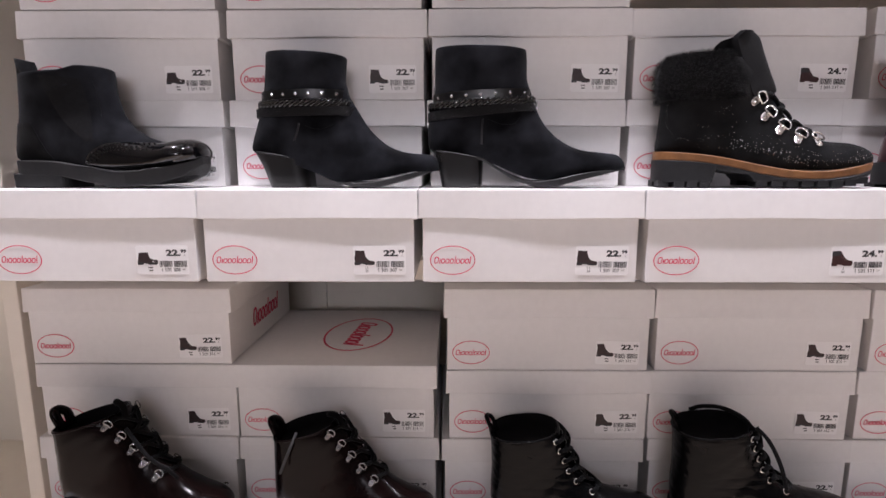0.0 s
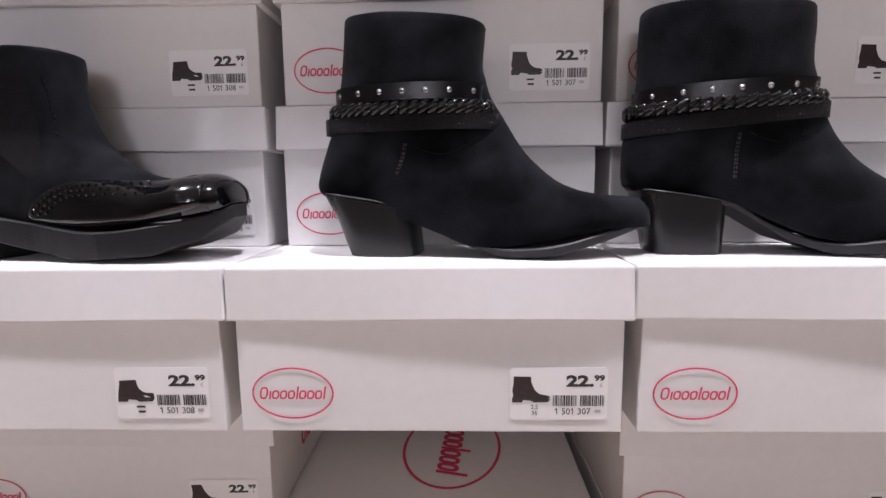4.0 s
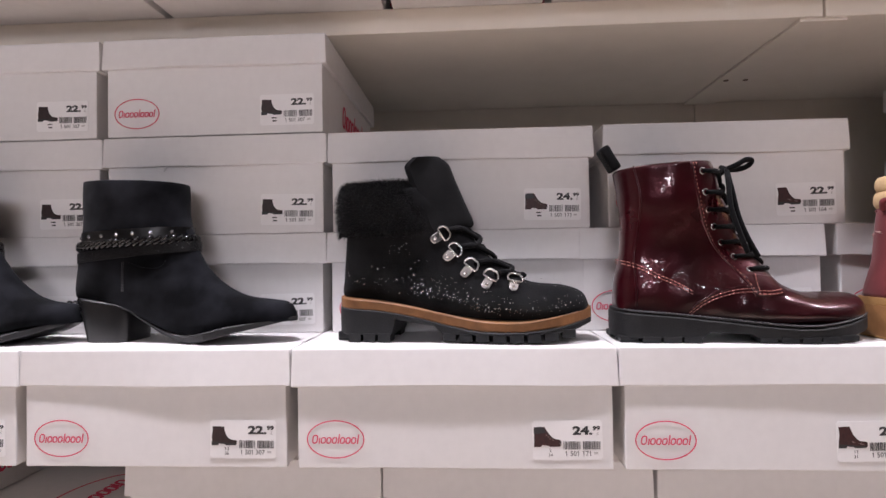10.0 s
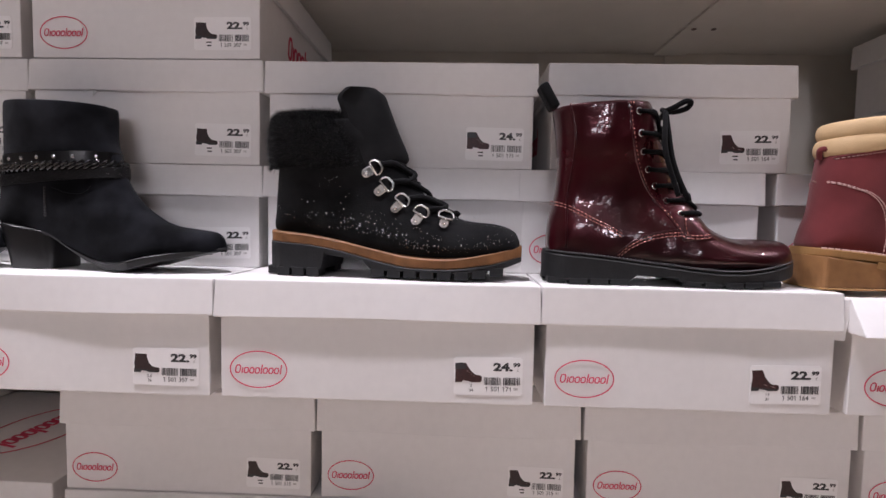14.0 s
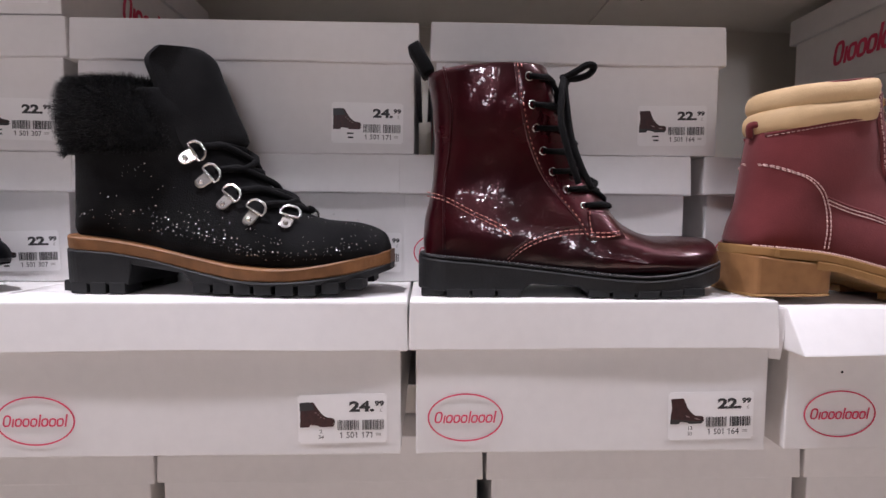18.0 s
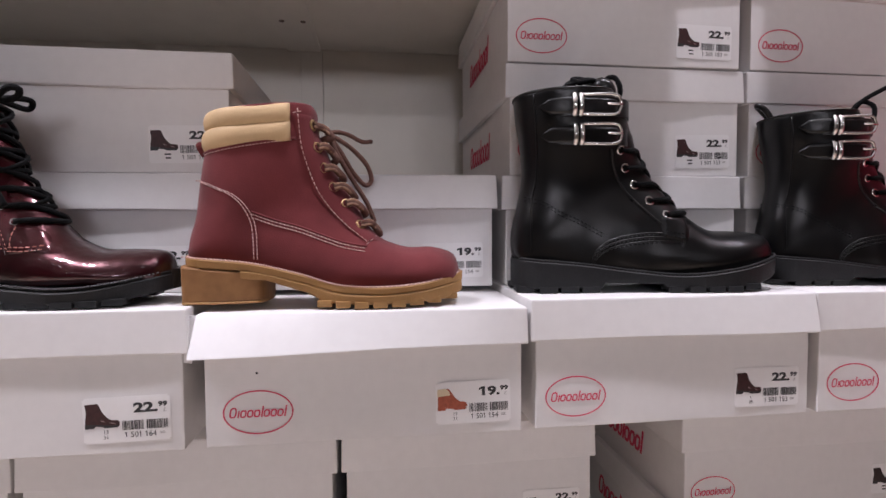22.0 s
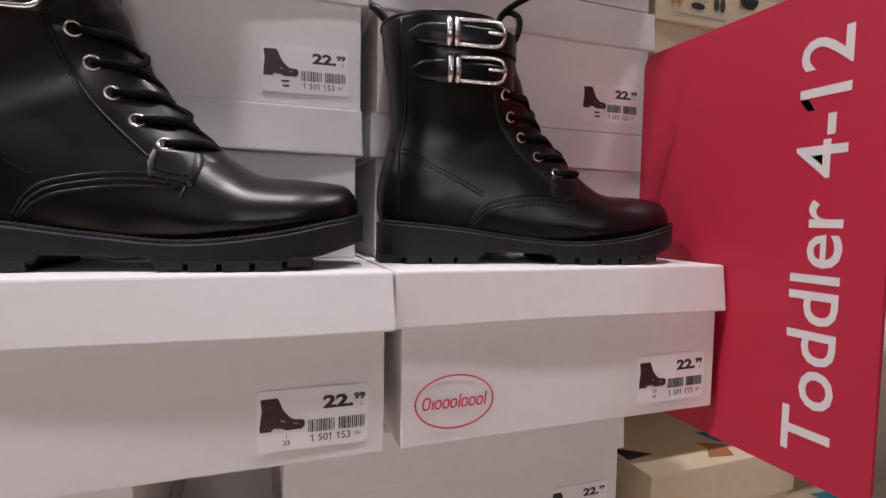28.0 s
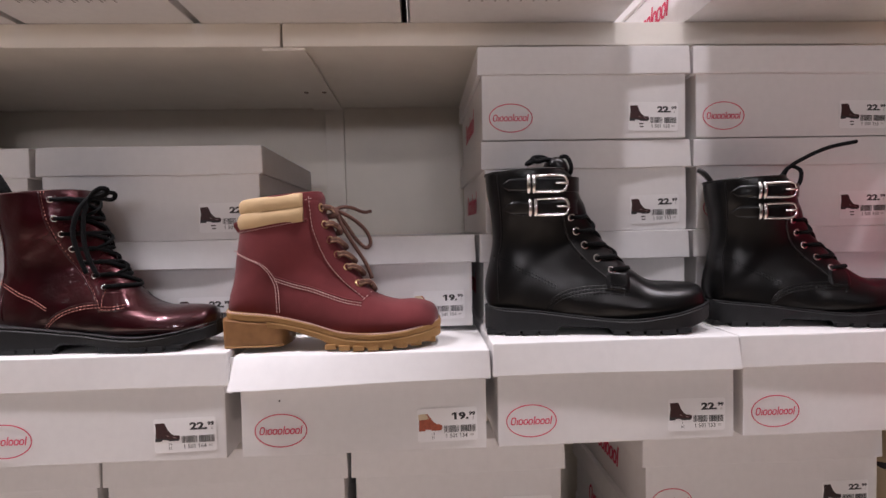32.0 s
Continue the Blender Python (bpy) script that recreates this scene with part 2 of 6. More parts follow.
# ---- mesh tools ----
def mesh_of(name, verts, faces, mat, smooth=False):
    me = bpy.data.meshes.new(name)
    me.from_pydata([tuple(v) for v in verts], [], faces)
    me.materials.append(mat)
    if smooth:
        me.polygons.foreach_set("use_smooth", [True] * len(me.polygons))
    me.update()
    return me


def mesh_from_bm(name, bm, mat, smooth=False):
    bmesh.ops.recalc_face_normals(bm, faces=bm.faces)
    me = bpy.data.meshes.new(name)
    bm.to_mesh(me)
    bm.free()
    me.materials.append(mat)
    if smooth:
        me.polygons.foreach_set("use_smooth", [True] * len(me.polygons))
    return me


def soft_mesh(name, bm, mat):
    """Smooth faces, with the folds kept sharp."""
    me = mesh_from_bm(name, bm, mat, True)
    me.set_sharp_from_angle(angle=math.radians(12))
    return me


def part(name, me, parent, label="", m=None, kind=""):
    ob = new(name, me)
    ob.parent = parent
    if m is not None:
        ob.matrix_basis = m
    return tagged(ob, label, kind=kind)


def thing(name, m, label, category, group="", kind=""):
    ob = new(name)
    ob.empty_display_size = 0.02
    ob.matrix_basis = m
    return tagged(ob, label, category, group, kind)


def block_bm(x0, x1, y0, y1, z0, z1, bevel=0.0, seg=2):
    bm = bmesh.new()
    bmesh.ops.create_cube(bm, size=1)
    for v in bm.verts:
        v.co = Vector(((x0 + x1) / 2 + v.co.x * (x1 - x0), (y0 + y1) / 2 + v.co.y * (y1 - y0), (z0 + z1) / 2 + v.co.z * (z1 - z0)))
    if bevel:
        bmesh.ops.bevel(bm, geom=list(bm.edges), offset=bevel, segments=seg, affect="EDGES", profile=0.6)
    return bm


def block(name, x0, x1, y0, y1, z0, z1, mat, bevel=0.0):
    return mesh_from_bm(name, block_bm(x0, x1, y0, y1, z0, z1, bevel), mat)


def slice_bm(bm, axis, cuts):
    for c in cuts:
        co, no = [0, 0, 0], [0, 0, 0]
        co[axis], no[axis] = c, 1
        bmesh.ops.bisect_plane(bm, geom=bm.verts[:] + bm.edges[:] + bm.faces[:], plane_co=co, plane_no=no)


def tube_geo(points, r, seg=6, closed=False, verts=None, faces=None, flat=1.0):
    """Adds a tube along the points to a list of vertices and faces."""
    verts = [] if verts is None else verts
    faces = [] if faces is None else faces
    pts = [Vector(p) for p in points]
    n, base = len(pts), len(verts)
    side = None
    for i, p in enumerate(pts):
        a = pts[(i - 1) % n] if closed or i > 0 else p
        b = pts[(i + 1) % n] if closed or i < n - 1 else p
        d = (b - a).normalized()
        if side is None:
            side = d.orthogonal().normalized()
        side = (side - d * side.dot(d))
        side = side.normalized() if side.length > 1e-6 else d.orthogonal().normalized()
        up = d.cross(side)
        for k in range(seg):
            w = 2 * math.pi * k / seg
            verts.append(p + side * (r * math.cos(w)) + up * (r * flat * math.sin(w)))
    for i in range(n if closed else n - 1):
        for k in range(seg):
            a, b = base + i * seg + k, base + i * seg + (k + 1) % seg
            j = (i + 1) % n
            faces.append((a, b, base + j * seg + (k + 1) % seg, base + j * seg + k))
    if not closed:
        faces.append(tuple(base + k for k in reversed(range(seg))))
        faces.append(tuple(base + (n - 1) * seg + k for k in range(seg)))
    return verts, faces


def smooth_path(points, n):
    """Catmull-Rom through the points, n samples."""
    p = np.array(points, float)
    q = np.vstack([2 * p[0] - p[1], p, 2 * p[-1] - p[-2]])
    out = []
    for t in np.linspace(0, len(p) - 1, n):
        i = min(int(t), len(p) - 2)
        f = t - i
        a, b, c, d = q[i], q[i + 1], q[i + 2], q[i + 3]
        out.append(0.5 * (2 * b + (c - a) * f + (2 * a - 5 * b + 4 * c - d) * f * f + (3 * b - a - 3 * c + d) * f ** 3))
    return np.array(out)


def tube(name, points, r, mat, seg=7, closed=False, n=0, flat=1.0):
    pts = smooth_path(points, n) if n else points
    v, f = tube_geo(pts, r, seg, closed, flat=flat)
    return mesh_of(name, v, f, mat, True)


TEXTS = {}


def text_mesh(body, size, mat, bold=0.0, shear=0.0, align="CENTER"):
    key = (body, size, mat.name, bold, shear, align)
    if key not in TEXTS:
        cu = bpy.data.curves.new("text", "FONT")
        cu.body, cu.size, cu.offset, cu.shear, cu.extrude, cu.resolution_u = body, size, bold, shear, 0.00008, 3
        cu.align_x, cu.align_y = align, "CENTER"
        ob = new("text_source", cu)
        bpy.context.view_layer.update()
        me = bpy.data.meshes.new_from_object(ob.evaluated_get(bpy.context.evaluated_depsgraph_get()))
        bpy.data.objects.remove(ob)
        me.materials.clear()
        me.materials.append(mat)
        TEXTS[key] = me
    return TEXTS[key]


def flag_ones(me, x_from=-1e9):
    """Gives the plain upright of each figure one its slanted flag."""
    bm = bmesh.new()
    bm.from_mesh(me)
    left, bars = set(bm.verts), []
    top = max(v.co.y for v in bm.verts)
    while left:
        todo, island = [left.pop()], []
        while todo:
            v = todo.pop()
            island.append(v.co.copy())
            for e in v.link_edges:
                w = e.other_vert(v)
                if w in left:
                    left.remove(w)
                    todo.append(w)
        xs, ys = [c.x for c in island], [c.y for c in island]
        w, h = max(xs) - min(xs), max(ys) - min(ys)
        if w < 0.3 * h and max(ys) > 0.85 * top and min(xs) > x_from:
            bars.append((min(xs), max(xs), max(ys), h, max(c.z for c in island)))
    for x0, x1, y, h, z in bars:
        w = x1 - x0
        ring = [bm.verts.new(c) for c in ((x0 - 0.01 * w, y, z), (x0 - 0.22 * h, y - 0.17 * h, z), (x0 - 0.22 * h, y - 0.17 * h - 0.9 * w, z), (x0 - 0.01 * w, y - 1.0 * w, z))]
        bm.faces.new(ring)
    bm.to_mesh(me)
    bm.free()
    return me


def flat_mesh(name, polys, mat, thick=0.0002):
    """Thin printed shapes in the xz plane that face -y."""
    v, f = [], []
    for poly in polys:
        b, n = len(v), len(poly)
        v += [(x, -thick, z) for x, z in poly] + [(x, 0, z) for x, z in poly]
        f.append(tuple(b + i for i in range(n)))
        for i in range(n):
            j = (i + 1) % n
            f.append((b + j, b + i, b + n + i, b + n + j))
    return mesh_of(name, v, f, mat)


def ring_mesh(name, rx, rz, w, mat, thick=0.0002, n=48):
    v, f = [], []
    for k in range(n):
        a = 2 * math.pi * k / n
        c, s = math.cos(a), math.sin(a)
        v += [(rx * c, -thick, rz * s), ((rx - w) * c, -thick, (rz - w) * s), (rx * c, 0, rz * s), ((rx - w) * c, 0, (rz - w) * s)]
    for k in range(n):
        a, b = 4 * k, 4 * ((k + 1) % n)
        f += [(a, a + 1, b + 1, b), (a + 2, a, b, b + 2), (a + 1, a + 3, b + 3, b + 1)]
    return mesh_of(name, v, f, mat)


def bar_word(height, width, mat, name, weight=0.16):
    """Plain slanted ovals and bars with the length and rhythm of a printed word."""
    slots = (("oval", 1.36), ("bar", 0.92), ("oval", 1.0), ("oval", 1.0), ("oval", 1.0), ("bar", 1.42), ("oval", 1.0), ("oval", 1.0), ("oval", 1.0), ("bar", 1.42))
    wide = {"oval": 1.0, "bar": 0.42}
    step = width / sum(wide[k] * (1.15 if i == 0 else 1) for i, (k, _) in enumerate(slots))
    lean, stroke = 0.16, height * weight
    v, f = [], []

    def strip(line, closed):
        """A stroke along a line, a little deeper for each one where strokes cross."""
        t, n, b = 0.00018 + 0.00002 * (len(f) % 5), len(line), len(v)
        for i, (x, z) in enumerate(line):
            x0, z0 = line[(i - 1) % n] if closed or i else line[i]
            x1, z1 = line[(i + 1) % n] if closed or i < n - 1 else line[i]
            d = math.hypot(x1 - x0, z1 - z0)
            nx, nz = -(z1 - z0) / d * stroke / 2, (x1 - x0) / d * stroke / 2
            v.extend([(px + lean * pz, -t, pz) for px, pz in ((x - nx, z - nz), (x + nx, z + nz))])
        for i in range(n if closed else n - 1):
            j = (i + 1) % n
            f.append((b + 2 * i, b + 2 * j, b + 2 * j + 1, b + 2 * i + 1))
    x = -width / 2
    for i, (k, r) in enumerate(slots):
        w = step * wide[k] * (1.15 if i == 0 else 1)
        z0, h = -height / 2, height * r
        if k == "oval":
            rx, rz = w * 0.36, h / 2 - stroke / 2
            strip([(x + w * 0.45 + rx * math.copysign(abs(math.cos(a)) ** 0.7, math.cos(a)), z0 + h / 2 + rz * math.copysign(abs(math.sin(a)) ** 0.7, math.sin(a))) for a in np.linspace(0, 2 * math.pi, 24, endpoint=False)], True)
        if k == "bar":
            strip([(x + w * 0.45, z0), (x + w * 0.45, z0 + h)], False)
        x += w
    return mesh_of(name, v, f, mat)


def fitted_text(body, width, height, mat, bold=0.0):
    """Lettering stretched to a width and a height."""
    key = (body, width, height, mat.name)
    if key not in TEXTS:
        me = text_mesh(body, 0.01, mat, bold).copy()
        if "1" in body:
            flag_ones(me)
        xs, ys = [v.co.x for v in me.vertices], [v.co.y for v in me.vertices]
        for v in me.vertices:
            v.co.x = (v.co.x - (min(xs) + max(xs)) / 2) * width / (max(xs) - min(xs))
            v.co.y = (v.co.y - (min(ys) + max(ys)) / 2) * height / (max(ys) - min(ys))
        TEXTS[key] = me
    return TEXTS[key]

# ---- the room ----
def structure(name, me, label=""):
    return tagged(new(name, me), label, kind="structure")


structure("floor", block("floor", -4, 5, -7, 1.4, -0.1, 0, FLOOR_MAT), "grey shop floor")
structure("ceiling", block("ceiling", -4, 5, -7, 1.4, CEIL, CEIL + 0.1, CEIL_MAT), "white shop ceiling")
structure("wall_north", block("wall_north", -4, 5, 1.2, 1.4, 0, CEIL, WALL_MAT), "plain wall behind the shelving")
# unseen wall, coloured dark so the glossy boots reflect little light
structure("wall_south", block("wall_south", -4, 5, -7.1, -7.0, 0, CEIL, BACKDROP_MAT), "plain dark wall of the shop")
structure("wall_west", block("wall_west", -4.1, -4.0, -7, 1.4, 0, CEIL, WALL_MAT), "plain wall of the shop")
structure("wall_east", block("wall_east", 5.0, 5.1, -7, 1.4, 0, CEIL, WALL_MAT), "plain wall of the shop")

# ---- shelving: boards from y 0.80 to 1.16 ----
SHELF_F, SHELF_B = 0.80, 1.16
TOPS = (0.683, 1.204, 1.740)
JOINTS = (-1.51, -0.318, 0.874, 2.066, 3.258)
rack = thing("wall_shelving", pose(0, 0, 0), "cream laminate wall shelving with plain back panels", "shelving", kind="structure")
for a, b in zip(JOINTS[:-1], JOINTS[1:]):
    for top in TOPS:
        part("shelf_board", block("shelf_board", a + 0.0015, b - 0.0015, SHELF_F, SHELF_B, top - 0.032, top, LAMINATE, 0.0012), rack)
    part("shelf_board", block("shelf_board", a + 0.0015, b - 0.0015, SHELF_F - 0.05, SHELF_B, 0.10, 0.132, LAMINATE, 0.0012), rack)
    part("back_panel", block("back_panel", a + 0.033, b - 0.001, 1.162, 1.175, 0.0, 1.86, LAMINATE, 0.001), rack)
    part("back_strip", block("back_strip", a - 0.006, a + 0.0324, 1.158, 1.172, 0.0, 1.86, LAM_EDGE, 0.001), rack)
    plate = part("joining_plate", block("joining_plate", a - 0.028, a + 0.031, SHELF_F + 0.004, SHELF_B, 1.704, 1.7078, LAM_EDGE, 0.0008), rack)
    for dx in (-0.014, 0.018):
        # brown discs drawn for the dark inside of the fixing holes
        bm = bmesh.new()
        bmesh.ops.create_cone(bm, cap_ends=True, segments=12, radius1=0.004, radius2=0.004, depth=0.0012)
        part("screw", mesh_from_bm("screw", bm, HOLE_BROWN), plate, "dark disc drawn as a fixing opening", pose(a + dx, 1.02, 1.7036))
side = part("side_panel", block("side_panel", -0.728, -0.702, 0.80, 1.158, 0.0, 1.706, LAMINATE, 0.002), rack)

# ---- shoe boxes ----
RNG = random.Random(7)
# side profiles of the boots, mm: back x, z, front x, z from the toe to the top
ROWS_1 = [(261, 44, 260, 49), (251, 38, 255, 57), (229, 32, 233, 59), (200, 27, 207, 58), (166, 24, 180, 68), (131, 24, 161, 82), (84, 29, 150, 97), (31, 35, 144, 114), (-2, 36, 141, 127), (1, 59, 139, 136), (9, 91, 138, 145), (14, 121, 136, 151), (17, 144, 134, 149)]
ROWS_2 = [(257, 26, 257, 28), (247, 24, 248, 37), (229, 21, 230, 44), (208, 18, 210, 47), (178, 12, 190, 55), (148, 8, 172, 70), (123, 9, 162, 82), (100, 17, 155, 93), (64, 31, 149, 103), (34, 39, 144, 111), (2, 46, 140, 118), (-1, 62, 137, 125), (5, 83, 136, 129), (12, 100, 134, 135), (17, 125, 134, 141), (20, 145, 135, 151), (22, 165, 136, 160)]
ROWS_3 = [(262, 25, 262, 27), (251, 24, 253, 39), (231, 21, 235, 45), (207, 17, 209, 48), (179, 12, 191, 54), (155, 10, 175, 64), (130, 14, 163, 75), (101, 26, 153, 88), (72, 39, 146, 102), (35, 46, 142, 110), (7, 48, 140, 118), (2, 69, 138, 124), (3, 90, 136, 128), (8, 110, 133, 135), (11, 128, 132, 145), (11, 149, 132, 155), (12, 169, 131, 166)]
ROWS_4 = [(267, 32, 267, 40), (260, 31, 261, 50), (240, 28, 242, 57), (213, 24, 212, 60), (182, 23, 191, 68), (151, 25, 172, 82), (113, 30, 156, 97), (74, 37, 145, 111), (35, 42, 139, 118), (3, 45, 134, 124), (2, 67, 128, 132), (4, 92, 121, 141), (6, 116, 115, 151), (8, 149, 102, 163)]
ROWS_5 = [(244, 32, 243, 40), (235, 27, 235, 45), (214, 22, 215, 45), (181, 19, 188, 48), (148, 19, 165, 59), (114, 23, 153, 76), (79, 26, 141, 90), (45, 29, 133, 102), (10, 30, 126, 116), (3, 35, 121, 131), (3, 59, 115, 145), (9, 86, 111, 155), (11, 117, 109, 163), (9, 150, 106, 173), (5, 175, 103, 181)]
ROWS_6 = [(264, 20, 263, 26), (257, 17, 255, 37), (239, 16, 237, 46), (214, 14, 215, 46), (185, 13, 193, 53), (156, 14, 181, 63), (128, 19, 174, 73), (100, 28, 167, 86), (69, 34, 160, 96), (21, 38, 151, 111), (16, 51, 146, 121), (21, 75, 142, 133), (30, 103, 137, 142), (34, 127, 134, 151), (36, 137, 132, 157), (39, 156, 131, 162), (43, 164, 128, 166)]
ROWS_7 = [(267, 32, 265, 39), (254, 29, 254, 47), (227, 24, 230, 53), (192, 19, 203, 60), (156, 18, 183, 72), (121, 20, 168, 86), (86, 24, 153, 103), (52, 28, 141, 118), (15, 31, 133, 132), (3, 35, 128, 143), (0.5, 58, 124, 155), (7, 89, 120, 162), (11, 116, 117, 170), (9, 148, 115, 176), (5, 171, 110, 187), (3, 193, 101, 197)]
# corrections at the toes and heels
ROWS_2[7:9] = [(a + 4, b, c, d) for a, b, c, d in ROWS_2[7:9]]
ROWS_2[9:] = [(a + 8, b, c, d) for a, b, c, d in ROWS_2[9:]]
ROWS_6[9:12] = [(a + 5, b, c, d) for a, b, c, d in ROWS_6[9:12]]
ROWS_2[:2] = [(259, 22, 258, 34), (249, 21, 249, 42)]
ROWS_3[:2] = [(263, 22, 262, 33), (252, 22, 253, 42)]
ROWS_5[:3] = [(247, 24, 247, 37), (239, 21, 240, 45), (216, 18, 217, 47)]
ROWS_6[14:] = [(36, 137, 133, 160), (39, 156, 133, 168), (43, 164, 130, 174)]
ROWS_6[:2] = [(262, 17, 263, 29), (256, 15, 257, 40)]
ROWS_7[:3] = [(267, 30, 267, 46), (257, 28, 258, 55), (228, 24, 233, 58)]


def outline(rows, sole, cut):
    """The outline of a boot from its profile, scaled to one by one."""
    shaft = [(r[0], r[1]) for r in rows[cut:]]
    toe, heel = rows[0][0], shaft[0][0]
    pts = [(r[2], r[3]) for r in rows] + shaft[::-1]
    pts += [(heel, sole), (heel + 2, 0), (heel + 58, 0), (heel + 62, 0.5 * sole), (toe * 0.48, 0.35 * sole), (toe * 0.56, 0), (toe * 0.85, 0.08 * sole), (toe + 2, 0.6 * sole)]
    xs, zs = [p[0] for p in pts], [p[1] for p in pts]
    return [((x - min(xs)) / (max(xs) - min(xs)), (z - min(zs)) / (max(zs) - min(zs))) for x, z in pts]


SILS = {"ankle": outline(ROWS_3, 46, 10), "chelsea": outline(ROWS_1, 30, 8), "hiker": outline(ROWS_4, 42, 9), "lace": outline(ROWS_7, 30, 9)}
PIC = {}


def label_meshes(kind, pic_mat):
    if (kind, pic_mat.name) not in PIC:
        high = {"ankle": 0.0185, "chelsea": 0.0160, "hiker": 0.0190, "lace": 0.0200}[kind]
        poly = [(-0.0130 + 0.0260 * x, -0.0095 + high * z) for x, z in SILS[kind]]
        PIC[(kind, pic_mat.name)] = flat_mesh("boot_picture", [poly], pic_mat)
    return PIC[(kind, pic_mat.name)]


def barcode_mesh():
    r = random.Random(3)
    polys, x = [], -0.0175
    while x < 0.0175:
        w = r.choice((0.0003, 0.0005, 0.0005, 0.0009))
        if not -0.0015 < x < 0.001:
            polys.append([(x, -0.0038), (x + w, -0.0038), (x + w, 0.0038), (x, 0.0038)])
        x += w + r.choice((0.00035, 0.0004, 0.0007))
    return flat_mesh("barcode", polys, INK)


BARCODE = barcode_mesh()
SIZE_BARS = flat_mesh("size_print", [[(-0.003, 0.0012), (0.003, 0.0012), (0.003, 0.0026), (-0.003, 0.0026)], [(-0.002, -0.0026), (0.003, -0.0026), (0.003, -0.0011), (-0.002, -0.0011)]], INK)
SMALL_BARS = flat_mesh("fine_print", [[(-0.002, 0.0003), (0.002, 0.0003), (0.002, 0.0009), (-0.002, 0.0009)], [(-0.002, -0.0009), (0.002, -0.0009), (0.002, -0.0003), (-0.002, -0.0003)]], GREY_INK)
SOLE_SHAPE = [(-0.0132, -0.0098), (-0.0065, -0.0098), (-0.0055, -0.0080), (0.0000, -0.0086), (0.0020, -0.0098), (0.0115, -0.0096), (0.0132, -0.0074), (0.0070, -0.0078), (-0.0040, -0.0066), (-0.0132, -0.0060)]
SOLE_PICS = {}
COLLAR_SHAPE = [(-0.0132, 0.0026), (-0.0132, 0.0090), (-0.0062, 0.0096), (-0.0034, 0.0078), (-0.0018, 0.0036)]
SHINE_SHAPES = [[(0.0050, -0.0052), (0.0078, -0.0056), (0.0104, -0.0066), (0.0070, -0.0064)], [(-0.0016, -0.0030), (0.0006, -0.0036), (0.0022, -0.0048), (-0.0004, -0.0044)]]
RING_SHAPES = [[(x, z), (x + 0.0012, z - 0.0004), (x + 0.0010, z + 0.0008)] for x, z in ((-0.0020, 0.0012), (-0.0002, -0.0004), (0.0018, -0.0022), (0.0042, -0.0034))]
PIC_SHINE = material("picture_shine", (0.30, 0.22, 0.22), 0.5, vary=0.2, scale=300)
PIC_EXTRAS = {
    ("hiker", PIC_RED.name): (("picture_collar", flat_mesh("picture_collar", [COLLAR_SHAPE], INK)), ("picture_shine", flat_mesh("picture_shine", RING_SHAPES, PIC_SHINE))),
    ("hiker", PIC_ORANGE.name): (("picture_collar", flat_mesh("picture_collar", [COLLAR_SHAPE], CARD_CREAM)),),
    ("lace", PIC_RED.name): (("picture_shine", flat_mesh("picture_shine", SHINE_SHAPES, PIC_SHINE)),),
    ("chelsea", PIC_DARK.name): (("picture_shine", flat_mesh("picture_shine", SHINE_SHAPES[:1], PAPER)),),
}
SOLE_SHADES = {("hiker", PIC_RED.name): PIC_RED, ("hiker", PIC_ORANGE.name): PIC_ORANGE}
LABEL_BM = block_bm(-0.0335, 0.0335, -0.00025, 0, -0.0188, 0.0188)
bmesh.ops.bevel(LABEL_BM, geom=[e for e in LABEL_BM.edges if abs(e.verts[0].co.y - e.verts[1].co.y) > 1e-5], offset=0.0015, segments=3, affect="EDGES")
LABEL = mesh_from_bm("price_label", LABEL_BM, PAPER)
LOGO_RING = ring_mesh("oval_mark", 0.0288, 0.0188, 0.0011, RED_INK)
LOGO_BARS = bar_word(0.0066, 0.0470, RED_INK, "wordmark", 0.19)
SIDE_BARS = bar_word(0.0235, 0.128, RED_INK, "wordmark", 0.21)
TOP_RING = ring_mesh("oval_mark", 0.092, 0.061, 0.0035, RED_INK)
TOP_BARS = bar_word(0.026, 0.128, RED_INK, "wordmark", 0.21)


